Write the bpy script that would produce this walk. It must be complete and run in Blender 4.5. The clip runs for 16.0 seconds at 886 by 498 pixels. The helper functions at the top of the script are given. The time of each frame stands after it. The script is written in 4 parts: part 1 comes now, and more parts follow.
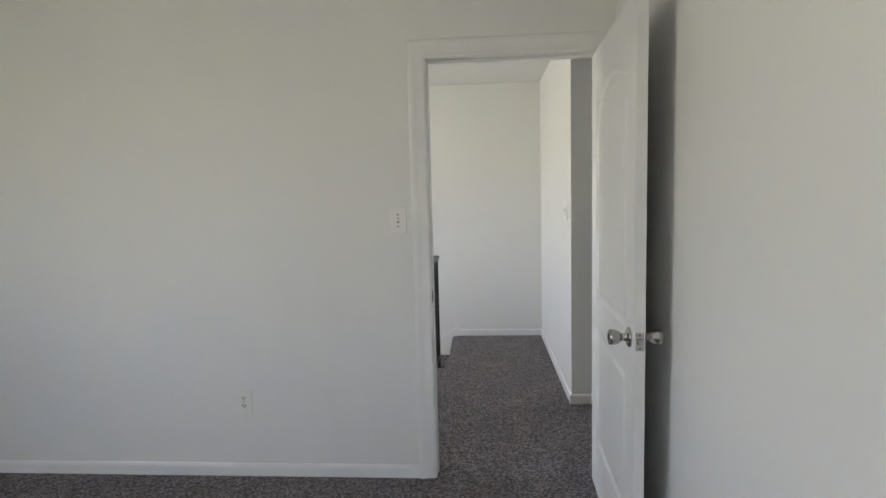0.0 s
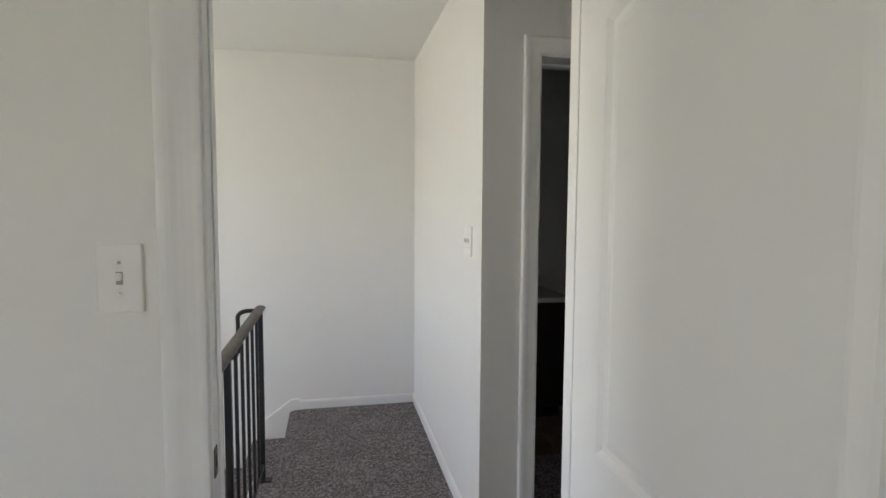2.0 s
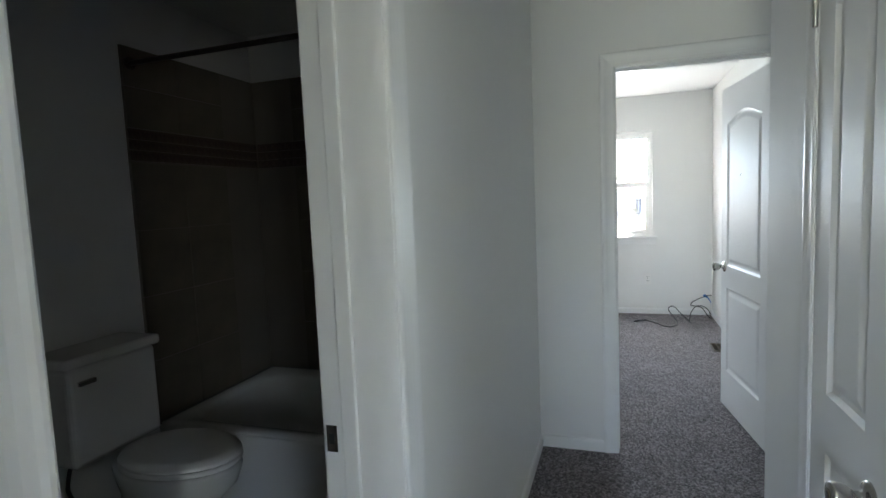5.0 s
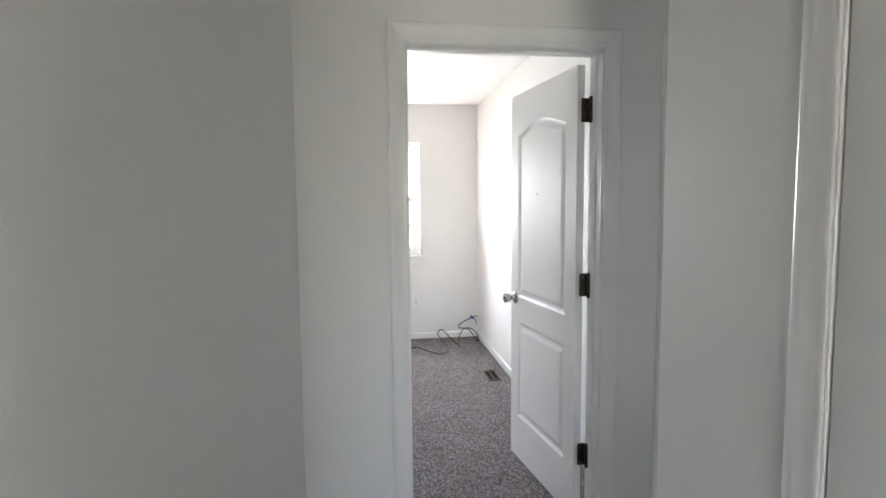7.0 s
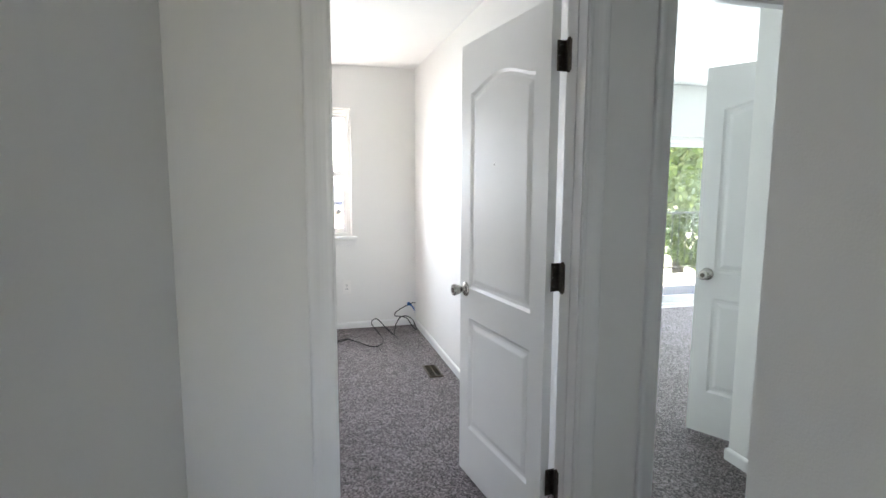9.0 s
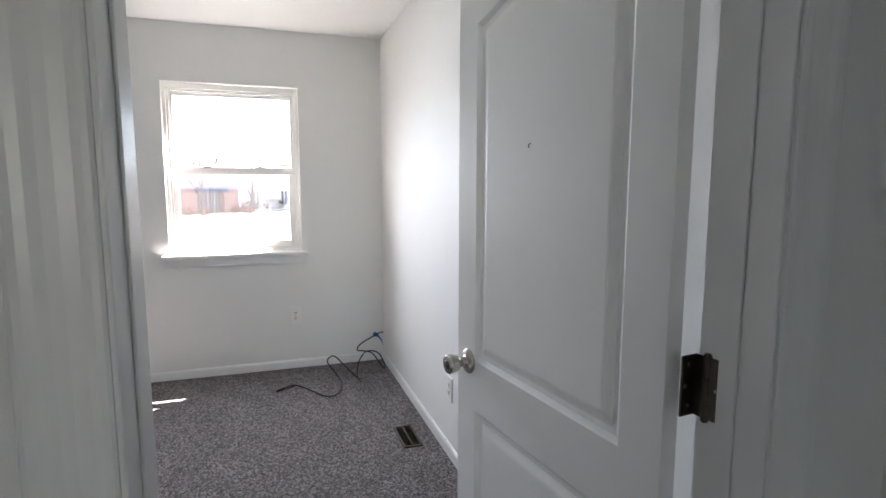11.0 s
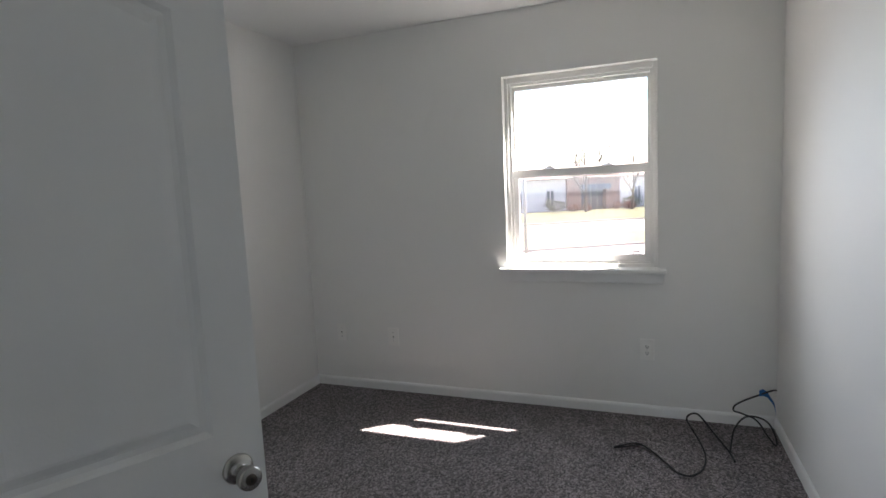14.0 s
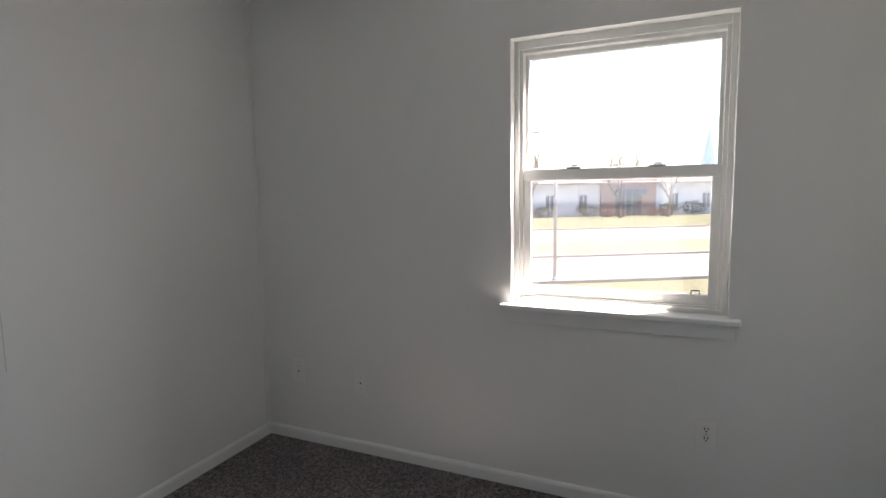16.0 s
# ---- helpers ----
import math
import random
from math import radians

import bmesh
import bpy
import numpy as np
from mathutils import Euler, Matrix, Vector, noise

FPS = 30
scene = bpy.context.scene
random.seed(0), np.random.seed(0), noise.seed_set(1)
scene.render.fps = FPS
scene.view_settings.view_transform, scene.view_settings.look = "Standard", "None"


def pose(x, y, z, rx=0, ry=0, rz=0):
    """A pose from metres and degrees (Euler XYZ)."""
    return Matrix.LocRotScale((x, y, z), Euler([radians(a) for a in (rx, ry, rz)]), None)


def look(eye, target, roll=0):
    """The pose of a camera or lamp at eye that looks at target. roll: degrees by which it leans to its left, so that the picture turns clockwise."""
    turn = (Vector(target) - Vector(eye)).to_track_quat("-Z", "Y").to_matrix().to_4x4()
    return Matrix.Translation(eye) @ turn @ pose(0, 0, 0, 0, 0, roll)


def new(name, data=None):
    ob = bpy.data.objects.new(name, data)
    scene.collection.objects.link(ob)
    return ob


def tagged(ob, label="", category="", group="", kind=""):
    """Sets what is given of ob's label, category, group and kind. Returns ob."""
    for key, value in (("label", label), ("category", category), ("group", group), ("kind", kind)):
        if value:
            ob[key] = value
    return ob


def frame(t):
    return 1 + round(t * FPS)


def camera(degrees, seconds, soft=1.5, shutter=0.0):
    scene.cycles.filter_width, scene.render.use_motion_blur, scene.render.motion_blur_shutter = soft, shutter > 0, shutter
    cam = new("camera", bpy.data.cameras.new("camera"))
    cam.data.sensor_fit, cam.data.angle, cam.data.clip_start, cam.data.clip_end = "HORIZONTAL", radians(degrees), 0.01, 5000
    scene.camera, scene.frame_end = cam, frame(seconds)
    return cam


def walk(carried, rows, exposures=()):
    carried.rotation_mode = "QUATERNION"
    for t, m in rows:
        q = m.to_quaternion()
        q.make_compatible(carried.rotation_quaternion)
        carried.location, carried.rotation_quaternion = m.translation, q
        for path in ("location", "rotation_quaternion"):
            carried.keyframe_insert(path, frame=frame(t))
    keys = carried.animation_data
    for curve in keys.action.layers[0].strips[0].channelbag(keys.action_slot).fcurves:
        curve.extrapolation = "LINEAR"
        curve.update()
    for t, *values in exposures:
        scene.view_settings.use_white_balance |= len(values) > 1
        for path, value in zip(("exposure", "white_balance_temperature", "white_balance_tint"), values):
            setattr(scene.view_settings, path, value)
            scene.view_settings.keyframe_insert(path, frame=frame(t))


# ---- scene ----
cam = camera(79.3, 16.0)
PATH = [
    (0, (0.23, 0.358, 1.402), (0.081, 2.343, 1.209), -1.5),
    (0.5, (0.2, 0.726, 1.396), (0.151, 2.718, 1.22), -0.5),
    (1, (0.133, 1.074, 1.4), (0.381, 3.052, 1.239), -0.6),
    (1.5, (0.192, 1.455, 1.421), (0.489, 3.427, 1.263), -0),
    (2, (0.213, 1.816, 1.427), (0.621, 3.769, 1.28), 0.3),
    (2.5, (0.208, 2.131, 1.404), (0.767, 4.048, 1.293), -1.4),
    (3, (0.271, 2.454, 1.39), (0.924, 4.34, 1.257), 0.4),
    (3.5, (0.299, 2.743, 1.4), (1.296, 4.47, 1.25), -1),
    (4, (0.429, 3.023, 1.394), (1.693, 4.564, 1.23), -2.1),
    (4.5, (0.571, 3.177, 1.406), (2.005, 4.559, 1.228), -1.9),
    (5, (0.756, 3.459, 1.413), (2.647, 4.085, 1.23), -2.4),
    (5.2, (0.813, 3.498, 1.423), (2.769, 3.868, 1.228), -2.1),
    (7.3, (1.739, 3.643, 1.437), (3.701, 3.289, 1.277), -0.9),
    (7.5, (1.79, 3.661, 1.433), (3.734, 3.218, 1.273), -1.2),
    (8, (1.876, 3.691, 1.422), (3.748, 3.02, 1.216), -1.2),
    (8.5, (1.997, 3.664, 1.414), (3.861, 2.98, 1.173), -1.7),
    (9, (2.154, 3.562, 1.41), (4.072, 3.051, 1.165), 0.2),
    (9.2, (2.217, 3.537, 1.411), (4.138, 3.042, 1.15), 0.5),
    (11.3, (3.269, 3.332, 1.402), (5.149, 2.696, 1.158), -0.1),
    (11.5, (3.335, 3.329, 1.416), (5.218, 2.702, 1.169), -0.6),
    (11.6, (3.403, 3.314, 1.417), (5.293, 2.703, 1.184), -1.12),
    (12, (3.578, 3.323, 1.434), (5.491, 2.793, 1.19), -2.2),
    (12.5, (3.78, 3.187, 1.459), (5.765, 3.282, 1.23), -1.4),
    (13, (3.869, 3.159, 1.484), (5.724, 3.865, 1.242), -1),
    (13.2, (3.881, 3.194, 1.463), (5.704, 3.986, 1.236), -1.66),
    (13.5, (3.898, 3.139, 1.469), (5.699, 3.979, 1.24), -2.3),
    (14, (3.971, 3.142, 1.429), (5.824, 3.859, 1.203), -2.8),
    (14.5, (4.18, 3.181, 1.425), (6.062, 3.812, 1.185), -2.1),
    (15, (4.41, 3.224, 1.438), (6.271, 3.916, 1.197), -2.6),
    (15.2, (4.499, 3.222, 1.451), (6.33, 3.989, 1.208), -2.24),
    (15.5, (4.629, 3.232, 1.463), (6.436, 4.054, 1.217), -1.5),
    (16, (4.925, 3.261, 1.435), (6.736, 4.081, 1.213), -1),
]
walk(cam, [(t, look(eye, target, roll)) for t, eye, target, roll in PATH],
     [(0.0, 3.86, 6850, 20), (2.0, 3.82, 6950, 21), (3.0, 3.72, 7000, 22), (4.2, 3.95, 6500, 19), (5.2, 4.6, 6200, 13), (7.3, 4.88, 6800, 22), (9.2, 4.68, 6600, 19),
      (11.3, 3.75, 6550, 21), (12.0, 3.25, 6400, 16), (13.0, 3.15, 6500, 18), (14.5, 3.1, 6550, 18), (16.0, 2.85, 6650, 19)])
# ---- light ----
world = bpy.data.worlds.new("sky")
scene.world = world
world.use_nodes = True
sky = world.node_tree.nodes.new("ShaderNodeTexSky")
sky.sky_type, sky.sun_disc, sky.sun_elevation, sky.sun_rotation = "NISHITA", False, radians(58.0), radians(140.8)
world.node_tree.nodes["Background"].inputs[1].default_value = 0.12
world.node_tree.links.new(sky.outputs[0], world.node_tree.nodes["Background"].inputs[0])
sun = new("sun", bpy.data.lights.new("sun", "SUN"))
sun.data.energy, sun.data.angle, sun.data.color = 5.0, radians(0.5), (1, 0.95, 0.87)
sun.matrix_world = look((0.395, -0.485, 1.0), (0, 0, 0))


def window_lamp(name, eye, target, w, h, watts, color, spread=180):
    """The sky's light in a window's opening."""
    d = bpy.data.lights.new(name, "AREA")
    d.shape, d.size, d.size_y, d.energy, d.color, d.spread = "RECTANGLE", w, h, watts, color, radians(spread)
    ob = new(name, d)
    ob.matrix_world = look(eye, target)
    return ob


SKYBLUE = (0.74, 0.90, 1.0)
window_lamp("skylight_room_a", (-3.16, -0.05, 1.62), (-2.16, 0.15, 1.25), 1.4, 0.6, 0.56, (0.86, 0.96, 1.0), 135)
window_lamp("groundlight_room_a", (-3.16, -0.05, 1.3), (-2.16, 0.15, 1.62), 1.4, 0.6, 0.54, (1.0, 0.94, 0.84), 135)
# Two lamps added at an assumed, unseen stairwell window to brighten the hall.
window_lamp("added_skylight_stairs", (-2.85, 4.1, 1.62), (-1.85, 4.16, 1.2), 1.2, 0.6, 0.74, (0.86, 0.95, 1.0), 150)
window_lamp("added_groundlight_stairs", (-2.85, 4.1, 1.3), (-1.85, 4.16, 1.62), 1.2, 0.6, 0.60, (1.0, 0.93, 0.83), 150)
window_lamp("skylight_room_b", (7.350, 3.54, 1.60), (6.350, 3.54, 1.24), 0.80, 0.5, 1.25, SKYBLUE, 128)
window_lamp("groundlight_room_b", (7.350, 3.54, 1.24), (6.350, 3.54, 1.60), 0.80, 0.5, 0.68, (0.98, 0.99, 0.95), 160)
window_lamp("skylight_room_c", (7.5, -0.5, 1.3), (6.5, -0.4, 0.94), 1.6, 0.9, 5.0, SKYBLUE)
window_lamp("groundlight_room_c", (7.5, -0.5, 1.1), (6.5, -0.4, 1.46), 1.6, 0.9, 2.8, (0.80, 1.0, 0.94))


# ---- materials ----
def nodes_of(m):
    return m.node_tree.nodes, m.node_tree.links


def mat(name, col, rough=0.6, metal=0.0, var=0.04, scale=3.0, bump=0.0, bscale=200.0, col2=None, detail=4.0, spec=0.5):
    """A plain surface: colour that varies by noise, and a fine relief."""
    m = bpy.data.materials.new(name)
    m.use_nodes = True
    n, l = nodes_of(m)
    b = n["Principled BSDF"]
    b.inputs["Roughness"].default_value, b.inputs["Metallic"].default_value = rough, metal
    b.inputs["Specular IOR Level"].default_value = spec
    co = n.new("ShaderNodeTexCoord")
    t = n.new("ShaderNodeTexNoise")
    t.inputs["Scale"].default_value, t.inputs["Detail"].default_value = scale, detail
    l.new(co.outputs["Object"], t.inputs["Vector"])
    r = n.new("ShaderNodeValToRGB")
    r.color_ramp.elements[0].position, r.color_ramp.elements[1].position = 0.3, 0.7
    c2 = col2 or tuple(c * (1 - 2 * var) for c in col)
    r.color_ramp.elements[0].color, r.color_ramp.elements[1].color = (*c2, 1), (*col, 1)
    l.new(t.outputs["Fac"], r.inputs["Fac"])
    l.new(r.outputs["Color"], b.inputs["Base Color"])
    if bump:
        t2 = n.new("ShaderNodeTexNoise")
        t2.inputs["Scale"].default_value, t2.inputs["Detail"].default_value = bscale, 3
        l.new(co.outputs["Object"], t2.inputs["Vector"])
        u = n.new("ShaderNodeBump")
        u.inputs["Strength"].default_value, u.inputs["Distance"].default_value = bump, 0.002
        l.new(t2.outputs["Fac"], u.inputs["Height"])
        l.new(u.outputs["Normal"], b.inputs["Normal"])
    return m


def wall_paint(name, col, rough, marks):
    """Rolled paint: soft lap marks, scuffs, orange-peel relief."""
    m = mat(name, col, rough, var=0.012, scale=0.9, bump=0.22, bscale=330)
    n, l = nodes_of(m)
    b, ramp = n["Principled BSDF"], [k for k in n if k.bl_idname == "ShaderNodeValToRGB"][0]
    co = [k for k in n if k.bl_idname == "ShaderNodeTexCoord"][0]
    mp = n.new("ShaderNodeMapping")
    mp.inputs["Scale"].default_value = (1, 1, 0.35)
    s = n.new("ShaderNodeTexNoise")
    s.inputs["Scale"].default_value, s.inputs["Detail"].default_value, s.inputs["Distortion"].default_value = 5, 8, 1.2
    l.new(co.outputs["Object"], mp.inputs["Vector"])
    l.new(mp.outputs["Vector"], s.inputs["Vector"])
    r = n.new("ShaderNodeValToRGB")
    r.color_ramp.elements[0].position, r.color_ramp.elements[1].position = 0.62, 0.80
    r.color_ramp.elements[0].color, r.color_ramp.elements[1].color = (0, 0, 0, 1), (marks, marks, marks, 1)
    l.new(s.outputs["Fac"], r.inputs["Fac"])
    x = n.new("ShaderNodeMix")
    x.data_type = "RGBA"
    l.new(r.outputs["Color"], x.inputs["Factor"])
    l.new(ramp.outputs["Color"], x.inputs["A"])
    x.inputs["B"].default_value = (col[0] * 0.78, col[1] * 0.76, col[2] * 0.72, 1)
    l.new(x.outputs["Result"], b.inputs["Base Color"])
    rr = n.new("ShaderNodeMapRange")
    rr.inputs["To Min"].default_value, rr.inputs["To Max"].default_value = rough - 0.08, rough + 0.1
    l.new(s.outputs["Fac"], rr.inputs["Value"])
    l.new(rr.outputs["Result"], b.inputs["Roughness"])
    return m


def carpet(name):
    """Cut-pile carpet: tufts of brown, taupe and grey, shaded by their relief, with footmarks in the pile."""
    m = bpy.data.materials.new(name)
    m.use_nodes = True
    n, l = nodes_of(m)
    b = n["Principled BSDF"]
    b.inputs["Roughness"].default_value, b.inputs["Specular IOR Level"].default_value = 1.0, 0.1
    b.inputs["Sheen Weight"].default_value, b.inputs["Sheen Roughness"].default_value = 0.25, 0.6
    co = n.new("ShaderNodeTexCoord")
    warp = n.new("ShaderNodeTexNoise")
    warp.inputs["Scale"].default_value = 60
    l.new(co.outputs["Object"], warp.inputs["Vector"])
    ad = n.new("ShaderNodeVectorMath")
    ad.operation = "MULTIPLY_ADD"
    ad.inputs[1].default_value = (0.012, 0.012, 0.012)
    l.new(warp.outputs["Color"], ad.inputs[0])
    l.new(co.outputs["Object"], ad.inputs[2])
    v = n.new("ShaderNodeTexVoronoi")
    v.inputs["Scale"].default_value = 125
    l.new(ad.outputs["Vector"], v.inputs["Vector"])
    sep = n.new("ShaderNodeSeparateColor")
    l.new(v.outputs["Color"], sep.inputs["Color"])
    ra = n.new("ShaderNodeValToRGB")
    ra.color_ramp.elements[0].color, ra.color_ramp.elements[1].color = (0.026, 0.021, 0.022, 1), (0.40, 0.343, 0.35, 1)
    e = ra.color_ramp.elements.new(0.45)
    e.color = (0.132, 0.106, 0.106, 1)
    l.new(sep.outputs["Red"], ra.inputs["Fac"])
    big = n.new("ShaderNodeTexNoise")
    big.inputs["Scale"].default_value, big.inputs["Detail"].default_value = 5, 6
    l.new(co.outputs["Object"], big.inputs["Vector"])
    br = n.new("ShaderNodeMapRange")
    br.inputs["From Min"].default_value, br.inputs["From Max"].default_value = 0.3, 0.7
    br.inputs["To Min"].default_value, br.inputs["To Max"].default_value = 0.80, 1.12
    l.new(big.outputs["Fac"], br.inputs["Value"])
    mx = n.new("ShaderNodeVectorMath")
    mx.operation = "SCALE"
    l.new(ra.outputs["Color"], mx.inputs[0])
    l.new(br.outputs["Result"], mx.inputs["Scale"])
    l.new(mx.outputs["Vector"], b.inputs["Base Color"])
    f = n.new("ShaderNodeTexNoise")
    f.inputs["Scale"].default_value, f.inputs["Detail"].default_value = 420, 4
    l.new(co.outputs["Object"], f.inputs["Vector"])
    sm = n.new("ShaderNodeMath")
    sm.operation = "MULTIPLY_ADD"
    sm.inputs[1].default_value = -1.6
    l.new(v.outputs["Distance"], sm.inputs[0])
    l.new(f.outputs["Fac"], sm.inputs[2])
    u = n.new("ShaderNodeBump")
    u.inputs["Strength"].default_value, u.inputs["Distance"].default_value = 0.9, 0.007
    l.new(sm.outputs["Value"], u.inputs["Height"])
    l.new(u.outputs["Normal"], b.inputs["Normal"])
    return m


def glass(name, tint=(1, 1, 1), haze=0.0):
    m = bpy.data.materials.new(name)
    m.use_nodes = True
    n, l = nodes_of(m)
    out = n["Material Output"]
    tr, gl, mi, fr = (n.new(k) for k in ("ShaderNodeBsdfTransparent", "ShaderNodeBsdfGlossy", "ShaderNodeMixShader", "ShaderNodeFresnel"))
    tr.inputs["Color"].default_value = (*tint, 1)
    gl.inputs["Roughness"].default_value = 0.02
    fr.inputs["IOR"].default_value = 1.45
    l.new(fr.outputs["Fac"], mi.inputs["Fac"])
    # A translucent white share lays a pale veil over the view outside.
    du, dm = n.new("ShaderNodeBsdfTranslucent"), n.new("ShaderNodeMixShader")
    du.inputs["Color"].default_value, dm.inputs["Fac"].default_value = (0.8, 0.79, 0.78, 1), haze
    l.new(tr.outputs["BSDF"], dm.inputs[1])
    l.new(du.outputs["BSDF"], dm.inputs[2])
    l.new(dm.outputs["Shader"], mi.inputs[1])
    l.new(gl.outputs["BSDF"], mi.inputs[2])
    l.new(mi.outputs["Shader"], out.inputs["Surface"])
    return m


M_WALL = wall_paint("wall_paint", (0.83, 0.825, 0.80), 0.62, 0.10)
M_CEIL = mat("ceiling_paint", (0.86, 0.86, 0.84), 0.8, var=0.015, scale=1.5, bump=0.5, bscale=120)
M_TRIM = mat("trim_paint", (0.85, 0.85, 0.835), 0.32, var=0.02, scale=6, bump=0.06, bscale=90)
M_DOOR = mat("door_paint", (0.84, 0.84, 0.825), 0.46, var=0.015, scale=4, bump=0.10, bscale=160)
M_CARPET = carpet("carpet")
M_STEEL = mat("satin_steel", (0.52, 0.50, 0.47), 0.24, 1.0, var=0.08, scale=30)
M_BRONZE = mat("aged_bronze", (0.135, 0.118, 0.10), 0.36, 1.0, var=0.2, scale=40)
M_BLACK = mat("black_metal_paint", (0.018, 0.018, 0.02), 0.35, var=0.1, scale=30, bump=0.1)
M_RAILTOP = mat("worn_handrail", (0.085, 0.07, 0.06), 0.42, var=0.3, scale=25, bump=0.2)
M_PLASTIC = mat("white_plastic", (0.86, 0.85, 0.82), 0.28, var=0.01)
M_SLOT = mat("dark_slot", (0.03, 0.028, 0.026), 0.6)
M_VINYL = mat("vinyl_frame", (0.86, 0.855, 0.83), 0.3, var=0.01)
M_RUBBER = mat("cable_black", (0.014, 0.014, 0.015), 0.45)
M_TAPE = mat("blue_tape", (0.02, 0.17, 0.50), 0.6, var=0.1, scale=60, bump=0.3)
M_VENT = mat("vent_brown", (0.11, 0.085, 0.055), 0.42, 0.4, var=0.25, scale=50)
M_PORC = mat("porcelain", (0.78, 0.77, 0.74), 0.12, var=0.01)
# Wall tile and mosaic colours are darkened to keep the bathroom dim.
M_TILE = mat("dimmed_beige_tile", (0.175, 0.145, 0.11), 0.28, var=0.12, scale=7)
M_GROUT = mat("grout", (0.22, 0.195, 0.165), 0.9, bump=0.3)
M_MOSAIC = mat("dimmed_mosaic_tile", (0.13, 0.088, 0.068), 0.3, var=0.3, scale=45)
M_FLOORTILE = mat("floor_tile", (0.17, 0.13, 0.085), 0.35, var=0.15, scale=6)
M_CRACK = mat("crack_in_paint", (0.66, 0.65, 0.62), 0.8)
M_DARKWOOD = mat("espresso_wood", (0.022, 0.016, 0.013), 0.4, var=0.2, scale=12)
M_GLASS = glass("window_glass", (0.80, 0.82, 0.81), 0.0)
# The last value puts a washed-out haze into the screened lower pane.
M_SCREEN = glass("screened_glass", (0.64, 0.61, 0.605), 0.030)
# Tint added to hold down the overbright view behind the sliding door.
M_DOORGLASS = glass("dimming_door_glass", (0.66, 0.68, 0.67), 0.0)
M_GRASS = mat("lawn", (0.165, 0.185, 0.105), 0.95, scale=0.6, col2=(0.20, 0.205, 0.13), bump=0.8, bscale=40, spec=0.1)
M_DRYGRASS = mat("dry_grass", (0.31, 0.28, 0.18), 0.95, scale=0.8, col2=(0.26, 0.245, 0.15), bump=0.8, bscale=40, spec=0.1)
M_ROAD = mat("concrete_road", (0.36, 0.34, 0.32), 0.9, scale=1.2, var=0.08, bump=0.4, bscale=60)
M_KERB = mat("kerb_concrete", (0.42, 0.40, 0.38), 0.9, scale=3, var=0.1)
M_SIDING = mat("white_siding", (0.74, 0.75, 0.80), 0.7, var=0.04, scale=2)
M_BRICK = mat("red_brick", (0.40, 0.24, 0.20), 0.85, var=0.2, scale=3)
M_ROOF = mat("shingle_roof", (0.36, 0.29, 0.25), 0.9, var=0.15, scale=4)
M_DARKGLASS = mat("dark_window_glass", (0.08, 0.10, 0.14), 0.1, var=0.1)
M_AWNING = mat("awning_blue", (0.07, 0.09, 0.16), 0.7)
M_BARK = mat("bark", (0.17, 0.12, 0.10), 0.9, var=0.25, scale=8, bump=0.5, bscale=30)
M_HEDGE = mat("hedge_leaves", (0.07, 0.09, 0.03), 0.8, var=0.3, scale=6)
M_REDSHRUB = mat("red_shrub_leaves", (0.28, 0.10, 0.06), 0.8, var=0.3, scale=6)
M_LEAF = mat("spring_leaves", (0.13, 0.175, 0.05), 0.6, scale=1.5, col2=(0.17, 0.20, 0.075))
n, l = nodes_of(M_LEAF)
thin, blend = n.new("ShaderNodeBsdfTranslucent"), n.new("ShaderNodeMixShader")
thin.inputs["Color"].default_value, blend.inputs["Fac"].default_value = (0.36, 0.45, 0.16, 1), 0.6
l.new(n["Principled BSDF"].outputs["BSDF"], blend.inputs[1])
l.new(thin.outputs["BSDF"], blend.inputs[2])
l.new(blend.outputs["Shader"], n["Material Output"].inputs["Surface"])
M_POLE = mat("galvanised_pole", (0.50, 0.49, 0.485), 0.5, 0.2, var=0.08, scale=8)
M_VAN = mat("white_car_paint", (0.7, 0.7, 0.7), 0.25, var=0.01)
M_TYRE = mat("tyre_rubber", (0.02, 0.02, 0.02), 0.8)
M_SPIRE = mat("pale_spire", (0.70, 0.71, 0.74), 0.6, var=0.1, scale=1)
M_PATIO = mat("patio_concrete", (0.34, 0.33, 0.31), 0.85, var=0.12, scale=3, bump=0.3)


# ---- building blocks ----
def box(bm, x0, x1, y0, y1, z0, z1, m=None):
    vs = [bm.verts.new((x, y, z)) for x in (x0, x1) for y in (y0, y1) for z in (z0, z1)]
    for f in ((0, 1, 3, 2), (4, 6, 7, 5), (0, 4, 5, 1), (2, 3, 7, 6), (0, 2, 6, 4), (1, 5, 7, 3)):
        bm.faces.new([vs[i] for i in f])
    if m:
        for v in vs:
            v.co = m @ v.co
    return vs


def mesh(name, bm, material, parent=None, label="", smooth=False, m=None):
    bmesh.ops.recalc_face_normals(bm, faces=bm.faces)
    me = bpy.data.meshes.new(name)
    bm.to_mesh(me)
    bm.free()
    me.materials.append(material)
    if smooth:
        me.shade_smooth()
    ob = new(name, me)
    if parent:
        ob.parent = parent
    if m:
        ob.matrix_basis = m
    return tagged(ob, label=label)


def part(name, bm, material, parent, label="", smooth=False):
    return mesh(name, bm, material, parent, label, smooth)


def soft_box(x0, x1, y0, y1, z0, z1, r=0.004, seg=2):
    bm = bmesh.new()
    box(bm, x0, x1, y0, y1, z0, z1)
    bmesh.ops.bevel(bm, geom=bm.edges[:], offset=r, segments=seg, affect="EDGES", profile=0.5)
    return bm


